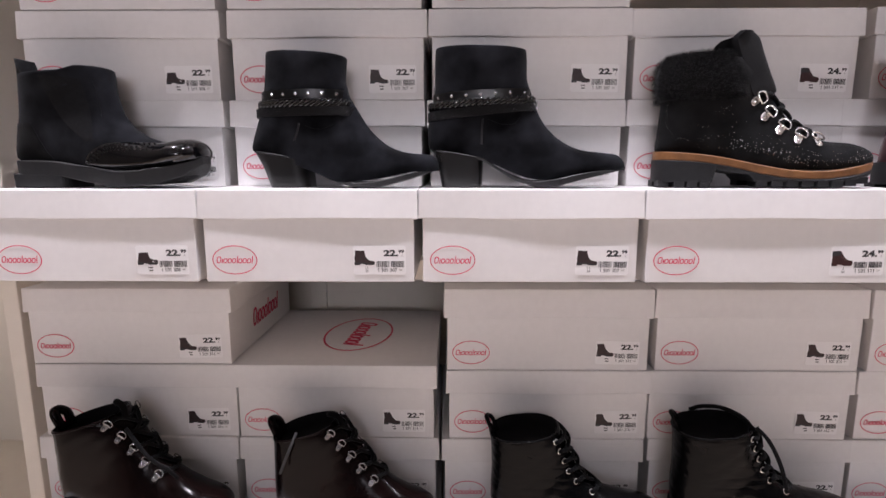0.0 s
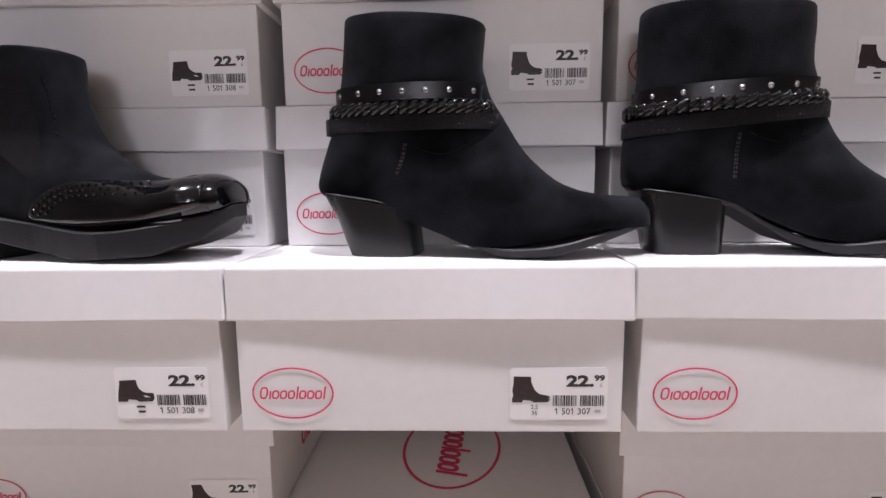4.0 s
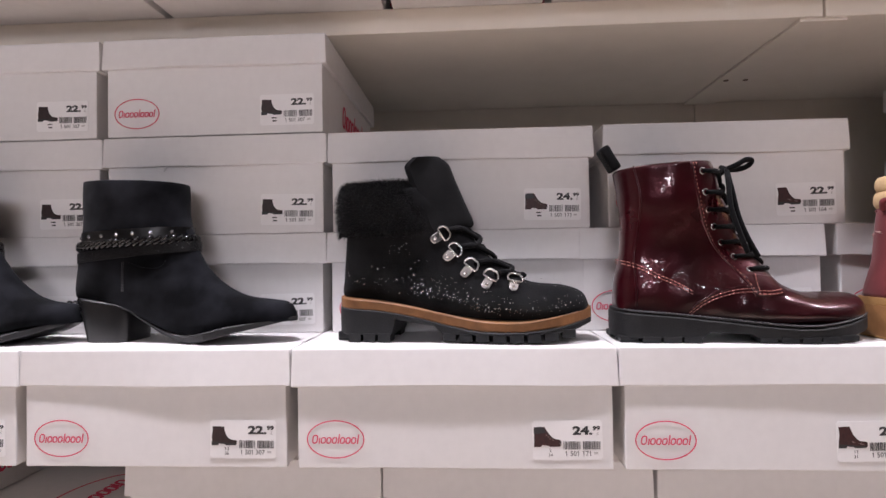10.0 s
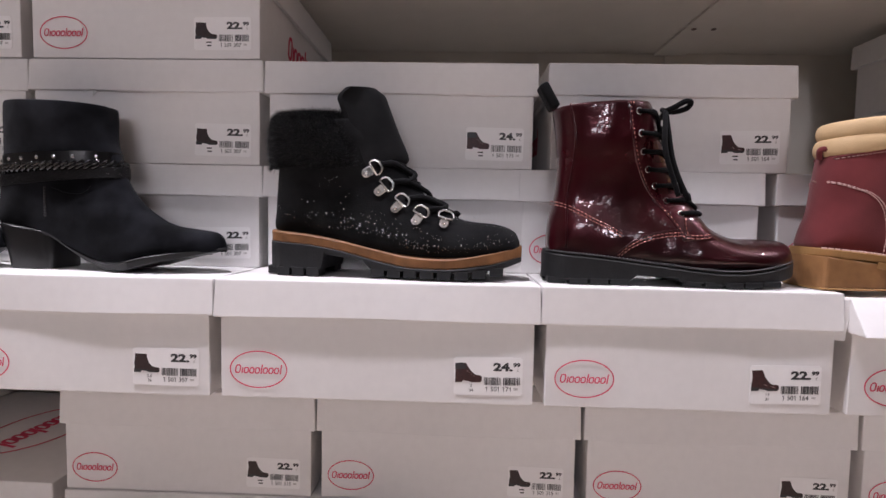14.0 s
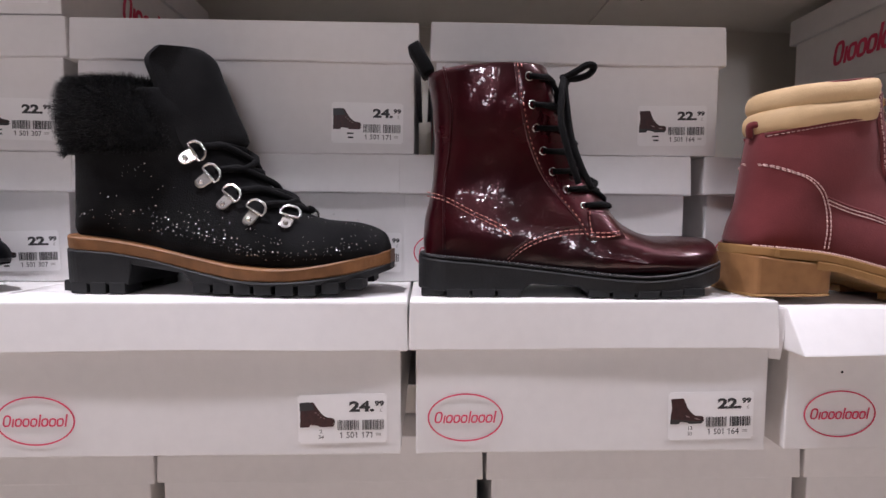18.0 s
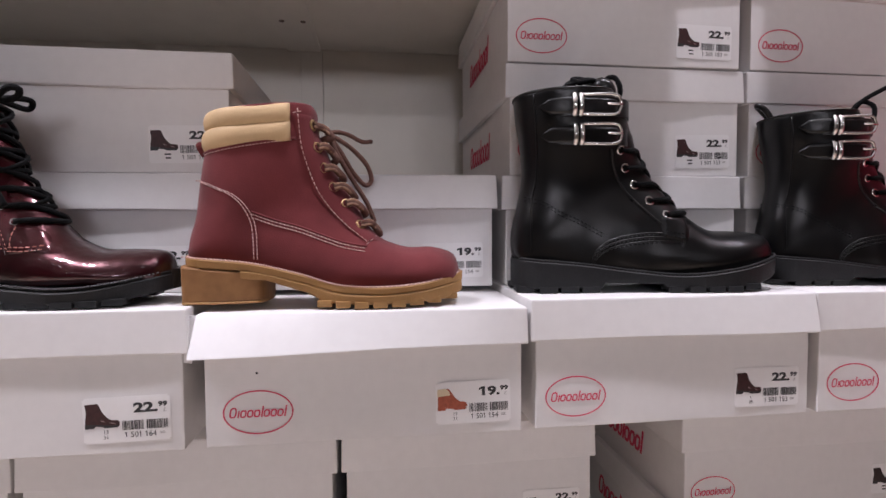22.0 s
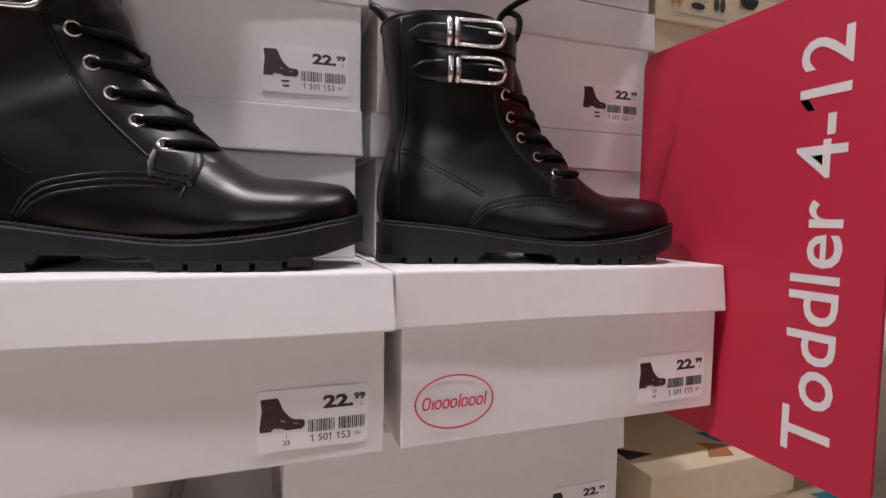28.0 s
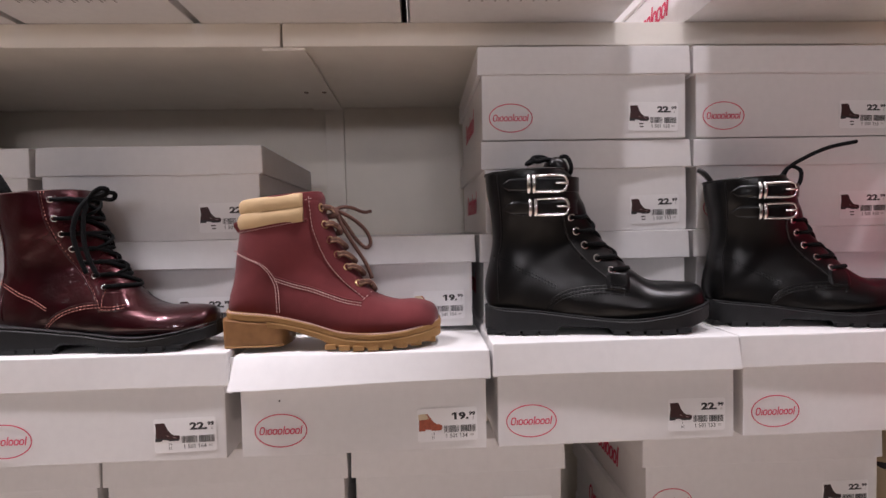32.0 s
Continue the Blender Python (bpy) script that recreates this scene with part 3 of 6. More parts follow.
def price_label(parent, x, y, z, price, number, kind, pic_mat, tilt=0.0, sizes=None):
    lab = part("price_label", LABEL, parent, "white sticker with a price and a boot picture", pose(x, y + 0.0001, z, 0, tilt, 0))
    f = -0.00032
    part("boot_picture", label_meshes(kind, pic_mat), lab, "", pose(-0.0188, f, 0.0036))
    key = (kind, pic_mat.name)
    if key not in SOLE_PICS:
        SOLE_PICS[key] = flat_mesh("picture_sole", [SOLE_SHAPE], SOLE_SHADES.get(key, INK))
    part("picture_sole", SOLE_PICS[key], lab, "", pose(-0.0188, f - 0.00004, 0.0036))
    for name, me in PIC_EXTRAS.get(key, ()):
        part(name, me, lab, "", pose(-0.0188, f - 0.00006, 0.0036))
    part("price", fitted_text(price[0], 0.0188, 0.0084, INK, 0.00045), lab, "bold black price figures", pose(0.0145, f, 0.0092, 90))
    part("pence", fitted_text(price[1], 0.0072, 0.0043, INK, 0.00045), lab, "", pose(0.0278, f, 0.0113, 90))
    part("pound_sign", text_mesh("£", 0.0042, GREY_INK), lab, "", pose(0.0290, f, 0.0062, 90))
    part("barcode", BARCODE, lab, "", pose(0.0137, f, -0.0050), "stuff")
    part("number", fitted_text(number, 0.0245, 0.0045, INK), lab, "", pose(0.0098, f, -0.0128, 90))
    part("fine_print", SMALL_BARS, lab, "", pose(0.0268, f, -0.0125), "stuff")
    if sizes:
        part("size_uk", text_mesh(sizes[0], 0.0042, INK), lab, "", pose(-0.0165, f, -0.0098, 90))
        part("size_eu", text_mesh(sizes[1], 0.0042, INK), lab, "", pose(-0.0165, f, -0.0142, 90))
    else:
        part("size_print", SIZE_BARS, lab, "", pose(-0.0160, f, -0.0118), "stuff")


def lid_mesh(w, d, h, rng, flare=0.0012, skew=0.0, lift=0.0, hang=None):
    bm = block_bm(-w / 2, w / 2, 0, d, -h, 0, 0.0016)
    slice_bm(bm, 0, [w * (i / 24 - 0.5) for i in range(1, 24)])
    slice_bm(bm, 2, [-h * 0.5])
    ph = rng.uniform(0, 6)
    for v in bm.verts:
        k = min(1, max(0, -v.co.z / h))
        bow = max(0.0, 1 - (2 * v.co.x / w) ** 2)
        wob = 0.0022 * bow * (1 + 0.5 * math.sin(v.co.x * 17 + ph)) + 0.0003 * math.sin(v.co.x * 67 + 2 * ph)
        if v.co.y < 0.004:
            if hang:
                # the skirt stands off by these millimetres from its one end to the other
                wave = smooth_path([(0.0, hang[0]), (0.33, hang[1]), (0.7, hang[2]), (1.0, hang[3])], 40)
                wob = float(np.interp(v.co.x / w + 0.5, wave[:, 0], wave[:, 1])) * 0.001 - flare
            v.co.y -= k * (flare + wob)
            v.co.z += k * 0.0006 * math.sin(v.co.x * 23 + ph * 1.7)
            # a lid that was not pushed down: its skirt stands off and hangs askew
            v.co.y -= k * skew * (0.5 - v.co.x / w)
        if abs(v.co.x) > w / 2 - 0.003:
            v.co.x += math.copysign(k * flare * 0.9, v.co.x)
        if k < 0.05:
            v.co.z += -0.0012 * (1 - (2 * v.co.x / w) ** 2) * (1 - (2 * v.co.y / d - 1) ** 2)
        v.co.z += lift * (v.co.x / w + 0.5)
    return soft_mesh("lid", bm, CARD)


def body_mesh(w, d, h, rng):
    bm = block_bm(-w / 2, w / 2, 0, d, 0, h, 0.0012)
    slice_bm(bm, 0, [w * (i / 14 - 0.5) for i in range(1, 14)])
    slice_bm(bm, 2, [h * i / 7 for i in range(1, 7)])
    b, p1, p2, p3 = rng.uniform(0.0002, 0.0006), rng.uniform(0, 6), rng.uniform(0, 6), rng.uniform(0, 6)
    for v in bm.verts:
        if v.co.y < 0.003:
            # the card gives way a little between its folded edges
            u = v.co.x / w + 0.5
            edge = min(1.0, 5 * u, 5 * (1 - u))
            v.co.y += edge * b * (1 + 0.6 * math.sin(2 * math.pi * u + p1) * math.cos(38 * v.co.z + p2) + 0.4 * math.sin(4.4 * math.pi * u + 30 * v.co.z + p3))
    return soft_mesh("body", bm, CARD)


BOX_LABELS = {
    "front": "white card shoe box pulled forward on the shelf, lid closed",
    "stack": "white card shoe box with red oval mark in a stack",
    "lower": "white card shoe box stacked on the lower shelf",
}


def shoe_box(x0, x1, yf, z0, z1, style, price=("22.", "99"), number="1 501 307", kind="ankle", pic=None, yaw=None,
             lid_h=0.037, skew=0.0, lift=0.0, hang=None, depth=0.31, sizes=None, side_mark=False, top_mark=False, tag_dx=0.049, logo_dx=0.043, logo=True, label=""):
    """A lidded shoe box whose lid spans x0 to x1, with its front at yf, standing from z0 to z1."""
    w = x1 - x0
    yaw = RNG.uniform(-0.5, 0.5) if yaw is None else yaw
    ob = thing("shoe_box", pose((x0 + x1) / 2, yf, z0, 0, 0, yaw), label or BOX_LABELS[style], "shoe box", "shoe boxes on the shelves")
    inset = 0.0052
    part("body", body_mesh(w - 2 * inset, depth - 2 * inset, z1 - z0 - 0.003, RNG), ob, "", pose(0, 0.0020, 0))
    part("lid", lid_mesh(w - 0.0010, depth, lid_h, RNG, skew=skew, lift=lift, hang=hang), ob, "", pose(0, 0, z1 - z0))
    fy = 0.00165
    if logo:
        mark = part("oval_mark", LOGO_RING, ob, "thin red oval outline", pose(-w / 2 + logo_dx, fy, 0.0285))
        part("wordmark", LOGO_BARS, mark, "", pose(0, 0, -0.0010), "stuff")
    price_label(ob, w / 2 - tag_dx, fy, 0.0285, price, number, kind, pic or PIC_DARK, RNG.uniform(-1.2, 1.2), sizes)
    if side_mark:
        for sx, rz in ((-1, -90), (1, 90)):
            part("side_mark", SIDE_BARS, ob, "large red printed bars", pose(sx * (w / 2 - inset + 0.0006), depth * 0.52, (z1 - z0) * 0.34, 0, 0, rz), "stuff")
    if top_mark:
        top = part("top_mark", TOP_RING, ob, "large red printed oval", pose(0.011, depth * 0.50, z1 - z0 + 0.0006, -90, 0, -95))
        part("wordmark", TOP_BARS, top, kind="stuff")
    return ob


# display row: (lid left, lid right, kind, price, number, picture, sizes)
A_Y, B_Y, L_Y = 0.6365, 0.7445, 0.7515
P22, P24, P19 = ("22.", "99"), ("24.", "99"), ("19.", "99")
COLS = [
    (-0.594, -0.3175, "chelsea", P22, "1 501 308", PIC_DARK, None, 3),
    (-0.3165, -0.0395, "ankle", P22, "1 501 307", PIC_DARK, ("2.5", "35"), 3),
    (-0.0385, 0.2425, "ankle", P22, "1 501 307", PIC_DARK, ("3.5", "36"), 3),
    (0.2440, 0.5625, "hiker", P24, "1 501 171", PIC_RED, ("2", "34"), 2),
    (0.5635, 0.8460, "lace", P22, "1 501 164", PIC_RED, ("13", "31"), 2),
    (0.8520, 1.1330, "hiker", P19, "1 501 154", PIC_ORANGE, ("13", "31"), 1),
    (1.1360, 1.4190, "lace", P22, "1 501 153", PIC_RED, ("1", "33"), 3),
    (1.4200, 1.6980, "lace", P22, "1 501 153", PIC_RED, ("13", "31"), 3),
]
B_SPAN = [(-0.602, -0.318), (-0.312, -0.033), (-0.029, 0.252), (0.252, 0.570), (0.580, 0.859), (0.842, 1.131), (1.138, 1.420), (1.4245, 1.712)]
HANG = [(0.6, 1.6, 3.0, 2.2), (0.3, 1.6, 3.4, 2.3), (0.3, 1.5, 3.7, 2.6), (3.2, 3.7, 3.8, 2.0), (1.4, 0.9, 2.3, 1.8), (2.0, 2.4, 2.6, 2.0), (2.4, 4.6, 6.4, 6.6), (1.6, 3.0, 4.2, 3.6)]
ROW_TOP = (1.4435, 1.5645, 1.6865)
for i, (x0, x1, kind, price, number, pic, sizes, rows) in enumerate(COLS):
    odd = i == 5
    box = shoe_box(x0, x1, A_Y, 1.2045, 1.3172 if odd else 1.3225, "front", price, number, kind, pic, yaw=0.0 if not odd else -0.4, sizes=sizes,
             skew=0.021 if odd else 0.0, hang=HANG[i], lift=-0.0010 if odd else 0.0, lid_h=0.032 if odd else 0.037, logo_dx=0.048 if odd else 0.043, label="white card shoe box with a loose crooked lid" if odd else "")
    if odd:
        # the lid's corner is torn: a strip of the side skirt hangs loose, and the body has a small dark spot
        flap = block_bm(-0.010, 0.0, -0.0006, 0.0006, -0.040, -0.001, 0.0003)
        for v in flap.verts:
            v.co.y += 0.10 * v.co.z + 0.002
            v.co.x += 0.12 * v.co.z
        part("torn_flap", mesh_from_bm("torn_flap", flap, CARD), box, "torn white card flap", pose(-0.1385, -0.001, 0.1125, 0, 0, -28))
        part("hole", flat_mesh("hole", [[(0.0011 * math.cos(a * 0.785), 0.0011 * math.sin(a * 0.785)) for a in range(8)]], INK), box, "tiny dark spot", pose(-0.093, 0.0012, 0.062))
    bx0, bx1 = B_SPAN[i]
    for r in range(rows):
        dx = RNG.uniform(-0.003, 0.003) if r < rows - 1 else 0
        if i == 4 and r == 0:
            dx = -0.030
        stacked = shoe_box(bx0 + dx, bx1 + dx, B_Y + RNG.uniform(-0.002, 0.002), ROW_TOP[r] - 0.1205, ROW_TOP[r], "stack", price, number, kind, pic, side_mark=i in (2, 4, 6))
        if i == 2 and r == 1:
            # a corner of tissue paper sticks out under the lid
            tis = [(-0.009, 0.0, 0.001), (-0.003, -0.0012, 0.0), (0.004, -0.0020, 0.0), (0.008, 0.0, 0.001), (0.003, -0.0014, -0.0062), (-0.004, -0.0010, -0.0040)]
            tis += [(x, y + 0.0006, z) for x, y, z in tis]
            part("tissue_paper", mesh_of("tissue_paper", tis, [(0, 5, 1), (1, 5, 4, 2), (2, 4, 3), (6, 7, 11), (7, 8, 10, 11), (8, 9, 10), (0, 6, 11, 5), (5, 11, 10, 4), (4, 10, 9, 3)], TISSUE), stacked, "white tissue paper corner", pose(-0.066, 0.0005, 0.0835))

# lower shelf: (left, right, number, kind, tops)
LROWS = (1.168, 1.046, 0.925)
LCOLS = [
    (-0.652, -0.333, "1 501 314", "lace", 3), (-0.331, -0.013, "1 501 314", "lace", 2), (-0.008, 0.311, "1 501 315", "lace", 3),
    (0.313, 0.633, "1 501 315", "lace", 3), (0.637, 0.955, "1 501 316", "lace", 3), (0.960, 1.248, "1 501 316", "chelsea", 3), (1.356, 1.699, "1 501 317", "lace", 3),
]
for i, (x0, x1, number, kind, rows) in enumerate(LCOLS):
    for r in range(3 - rows, 3):
        dx = 0 if r == 0 else RNG.uniform(-0.006, 0.004)
        z0, z1 = LROWS[r] - 0.120, LROWS[r]
        if i >= 2:
            # a deeper box on top of the pile
            z0, z1 = ((1.0390, 1.168), (0.9255, 1.0385), (z0, z1))[r]
        shoe_box(x0 + dx, x1 + dx, L_Y + RNG.uniform(-0.002, 0.002), z0, z1, "lower", P22, number, kind, PIC_DARK,
                 lid_h=(0.050 if i == 6 else 0.045) if i >= 2 and r == 0 else 0.037, side_mark=i in (0, 6), top_mark=(i == 1 and r == 1), logo_dx=0.042, tag_dx=0.052)
    shoe_box(x0, x1, A_Y + 0.01, 0.6835, 0.8045, "lower", P22, number, kind, PIC_DARK)
# the next bay to the west
shoe_box(-0.880, -0.596, A_Y - 0.004, 1.2045, 1.306, "front", P22, "1 501 308", "lace", PIC_DARK)


# boxes on the top shelf, pushed out over its edge, printed undersides
UNDER_PRINT = flat_mesh("under_print", [[(-0.06 + 0.0055 * i, 0.004 * (i % 3)), (-0.0575 + 0.0055 * i, 0.004 * (i % 3)), (-0.0565 + 0.0055 * i, 0.026), (-0.059 + 0.0055 * i, 0.026)] for i in range(22)]
                        + [[(-0.06, 0.034), (0.05, 0.034), (0.05, 0.037), (-0.06, 0.037)]], GREY_INK)
# westmost box unseen, added for shade below; boxes stretched deep to darken their slits
for x0, x1, yf in ((-0.880, -0.580, 0.655), (-0.579, -0.273, 0.655), (-0.272, 0.022, 0.664), (0.023, 0.320, 0.660), (0.321, 0.527, 0.662), (0.528, 0.7600, 0.666), (0.761, 1.045, 0.660), (1.046, 1.347, 0.664), (1.440, 1.757, 0.660)):
    ob = shoe_box(x0, x1, yf, 1.7405, 1.862, "stack", P22, "1 501 307", "lace", PIC_DARK, depth=0.485, side_mark=True, label="white card shoe box on the top shelf, edge overhanging")
    part("under_print", UNDER_PRINT, ob, "grey printed lines under the box", pose(-0.01, 0.070, -0.0004, 90, 0, 0), "stuff")

# ---- boots: an upper lofted between a sole-and-back line and a vamp-and-front line ----
MM = 0.001


class Upper:
    def __init__(self, rows, widths, foot, nu=56, nv=13, z_off=0.0):
        """rows: (back x, z, front x, z) in mm from toe to top; widths: half widths in mm at even steps; foot: share of the rows with a flat bottom."""
        r = smooth_path(rows, nu) * MM
        r[:, 1] += z_off
        r[:, 3] += z_off
        self.r, self.nu, self.nv = r, nu, nv
        self.w = np.interp(np.linspace(0, 1, nu), np.linspace(0, 1, len(widths)), widths) * MM
        for _ in range(3):
            self.w[1:-1] = (self.w[:-2] + 2 * self.w[1:-1] + self.w[2:]) / 4
        u = np.linspace(0, 1, nu)
        self.k = np.clip((foot + 0.10 - u) / 0.20, 0, 1)
        s = np.linspace(0, 1, nv)
        s = 0.5 - 0.5 * np.cos(math.pi * s)
        S = s[None, :]
        shaft = np.clip(1 - np.abs(2 * S - 1) ** 2.3, 0, 1) ** (1 / 2.3)
        low = 0.90 + 0.10 * np.sin(np.clip(S / 0.28, 0, 1) * math.pi / 2)
        high = np.clip(1 - np.clip((S - 0.22) / 0.78, 0, 1) ** 2.1, 0, 1) ** (1 / 1.9)
        flat = np.where(S < 0.22, low, high * 1.0)
        k = self.k[:, None]
        f = k * flat + (1 - k) * shaft
        self.X = r[:, 0:1] + S * (r[:, 2:3] - r[:, 0:1])
        self.Z = r[:, 1:2] + S * (r[:, 3:4] - r[:, 1:2])
        self.Y = self.w[:, None] * f

    def crease(self, amount, seed, grain=1.0, dents=()):
        """Soft folds of the leather, and dents (x, z, depth, radius) in the sides."""
        r = np.random.default_rng(seed)
        off = np.zeros_like(self.X)
        for _ in range(9):
            a = r.uniform(0, math.pi)
            k = r.uniform(90, 330) * grain
            off += np.sin(k * (self.X * math.cos(a) + self.Z * math.sin(a)) + r.uniform(0, 6)) * r.uniform(0.3, 1.0) / 3
        for x, z, depth, rad in dents:
            off -= depth / max(amount, 1e-6) * np.exp(-(((self.X - x) / rad) ** 2 + ((self.Z - z) / (0.7 * rad)) ** 2))
        wide = np.clip(self.Y / (self.Y.max() + 1e-9), 0, 1)
        self.Y = np.maximum(self.Y + amount * off * wide ** 2, 0.0)

    def ankle(self, share, z0, z1, z2):
        """Draws the sides in above the foot."""
        a, b = np.clip((self.Z - z0) / (z1 - z0), 0, 1), np.clip((self.Z - z1) / (z2 - z1), 0, 1)
        g = a * a * (3 - 2 * a) * (1 - b * b * (3 - 2 * b))
        self.Y = self.Y * (1 - share * g)

    def mesh(self, name, mat):
        n, m = self.nu, self.nv
        v, f = [], []
        ring = 2 * m
        for i in range(n):
            v += [(self.X[i, j], -self.Y[i, j], self.Z[i, j]) for j in range(m)]
            v += [(self.X[i, j], self.Y[i, j], self.Z[i, j]) for j in reversed(range(m))]
        # rim: a narrow rolled edge inwards
        c = (self.X[-1].mean(), 0.0, self.Z[-1].mean())
        for dz, sc in ((0.0012, 0.985), (0.0004, 0.94), (-0.02, 0.92)):
            for x, y, z in v[(n - 1) * ring:n * ring]:
                v.append((c[0] + (x - c[0]) * sc, y * sc, z + dz))
        for i in range(n + 2):
            for j in range(ring):
                a, b = i * ring + j, i * ring + (j + 1) % ring
                f.append((a, a + ring, b + ring, b))
        f.append(tuple(reversed(range(ring))))
        f.append(tuple(range((n + 2) * ring, (n + 3) * ring)))
        me = mesh_of(name, v, f, mat, True)
        bm = bmesh.new()
        bm.from_mesh(me)
        bmesh.ops.remove_doubles(bm, verts=bm.verts, dist=0.00005)
        bmesh.ops.recalc_face_normals(bm, faces=bm.faces)
        bm.to_mesh(me)
        bm.free()
        return me

    def lining(self, mat):
        """A dark well inside the top opening."""
        n, m = self.nu, self.nv
        v, f, ring = [], [], 2 * m
        c = (self.X[-1].mean(), self.Z[-1].mean())
        base = [(self.X[-1, j], -self.Y[-1, j], self.Z[-1, j]) for j in range(m)] + [(self.X[-1, j], self.Y[-1, j], self.Z[-1, j]) for j in reversed(range(m))]
        for dz, sc in ((0.0014, 0.95), (-0.002, 0.92), (-0.015, 0.90)):
            v += [(c[0] + (x - c[0]) * sc, y * sc, z + dz) for x, y, z in base]
        for i in range(2):
            for j in range(ring):
                a, b = i * ring + j, i * ring + (j + 1) % ring
                f.append((a, b, b + ring, a + ring))
        f.append(tuple(range(2 * ring, 3 * ring)))
        return mesh_of("lining", v, f, mat, True)

    def at(self, x, z, off=0.0, side=-1):
        """The point of the surface that shows at (x, z) from the side, and its normal."""
        d = (self.X - x) ** 2 + (self.Z - z) ** 2
        i, j = np.unravel_index(np.argmin(d), d.shape)
        i0, i1, j0, j1 = max(i - 1, 0), min(i + 1, self.nu - 1), max(j - 1, 0), min(j + 1, self.nv - 1)
        du = np.array([self.X[i1, j] - self.X[i0, j], self.Y[i1, j] - self.Y[i0, j], self.Z[i1, j] - self.Z[i0, j]])
        dv = np.array([self.X[i, j1] - self.X[i, j0], self.Y[i, j1] - self.Y[i, j0], self.Z[i, j1] - self.Z[i, j0]])
        nrm = np.cross(du, dv)
        nrm = nrm / (np.linalg.norm(nrm) + 1e-12)
        if nrm[1] < 0:
            nrm = -nrm
        # follow the tangent plane from the nearest sample
        y = self.Y[i, j]
        if nrm[1] > 0.25:
            y -= ((x - self.X[i, j]) * nrm[0] + (z - self.Z[i, j]) * nrm[2]) / nrm[1]
            y = min(max(y, self.Y[i, j] - 0.004), self.Y[i, j] + 0.004)
        p = np.array([x, y, z]) + nrm * off
        return Vector((p[0], side * p[1], p[2])), Vector((nrm[0], side * nrm[1], nrm[2]))

    def path(self, pts, n, off=0.0, side=-1):
        return [self.at(x, z, off, side)[0] for x, z in smooth_path(pts, n)]


def mm(pts, dz=0.0):
    return [(x * MM, (z + dz) * MM) for x, z in pts]


def plan(x, x0, x1, ball, waist, heel, point):
    """Half width of a sole at x between its heel and its toe."""
    f = (x - x0) / (x1 - x0)
    base = np.interp(f, [0, 0.12, 0.30, 0.45, 0.66, 0.78, 1.0], [heel, heel, waist, waist * 1.02, ball, ball * 0.97, ball * 0.86])
    r = 0.10
    back = math.sqrt(max(0, 1 - ((r - f) / r) ** 2)) if f < r else 1
    t = 0.72
    front = max(0, 1 - ((f - t) / (1 - t)) ** point) ** (1 / 1.9) if f > t else 1
    return max(0.0012, base * back * front)


def sole_mesh(name, top, bot, mat, dims, n=64, grow=0.0, x_from=None, x_to=None, under=0.97, edge=0.0012):
    """A slab between a top line and a bottom line (side view, metres), as wide as the plan of the sole."""
    tx, tz = zip(*top)
    bx, bz = zip(*bot)
    x0, x1 = min(tx[0], bx[0]), max(tx[-1], bx[-1])
    a, b = (x0 if x_from is None else x_from), (x1 if x_to is None else x_to)
    ts = smooth_path(top, 60)
    v, f = [], []
    us = 0.5 - 0.5 * np.cos(np.linspace(0, math.pi, n))
    step = [bx[i] for i in range(1, len(bx) - 1)]
    xs = sorted(set(list(a + (b - a) * us) + [s for s in step if a < s < b]))
    if 2 < dims[3] < 8:
        xs = [x for x in xs if x < (a + b) / 2 or plan(x, x0, x1, *dims) > 0.010]
    for x in xs:
        w = plan(x, x0, x1, *dims) + grow
        zt, zb = float(np.interp(x, ts[:, 0], ts[:, 1])), float(np.interp(x, bx, bz))
        zb = min(zb, zt - 0.0008)
        e = min(edge, (zt - zb) * 0.3)
        v += [(x, -w + e, zt), (x, w - e, zt), (x, w, zt - e), (x, w * under, zb + e), (x, w * under - e, zb), (x, -w * under + e, zb), (x, -w * under, zb + e), (x, -w, zt - e)]
    for i in range(len(xs) - 1):
        for k in range(8):
            p, q = i * 8 + k, i * 8 + (k + 1) % 8
            f.append((p, q, q + 8, p + 8))
    f.append(tuple(range(8)))
    f.append(tuple((len(xs) - 1) * 8 + k for k in reversed(range(8))))
    me = mesh_of(name, v, f, mat)
    bm = bmesh.new()
    bm.from_mesh(me)
    bmesh.ops.recalc_face_normals(bm, faces=bm.faces)
    bm.to_mesh(me)
    bm.free()
    return me


def stitches(up, pts, parent, mat, gap=0.0042, length=0.0027, r=0.00042, off=0.0003, both=True, name="stitching", label=""):
    p = smooth_path(pts, 120)
    d = np.concatenate([[0], np.cumsum(np.linalg.norm(np.diff(p, axis=0), axis=1))])
    for side in ((-1, 1) if both else (-1,)):
        v, f = [], []
        s = 0.0
        while s + length < d[-1]:
            ends = [(np.interp(q, d, p[:, 0]), np.interp(q, d, p[:, 1])) for q in (s, s + length / 2, s + length)]
            tube_geo([up.at(x, z, o, side)[0] for (x, z), o in zip(ends, (off - 0.0002, off + 0.0002, off - 0.0002))], r, 5, verts=v, faces=f)
            s += gap
        part(name, mesh_of(name, v, f, mat, True), parent, label, kind="stuff")


def seam(up, pts, parent, mat, r=0.0007, n=40, off=0.0, name="seam", both=True):
    for side in ((-1, 1) if both else (-1,)):
        v, f = tube_geo(up.path(pts, n, off, side), r, 6)
        part(name, mesh_of(name, v, f, mat, True), parent)


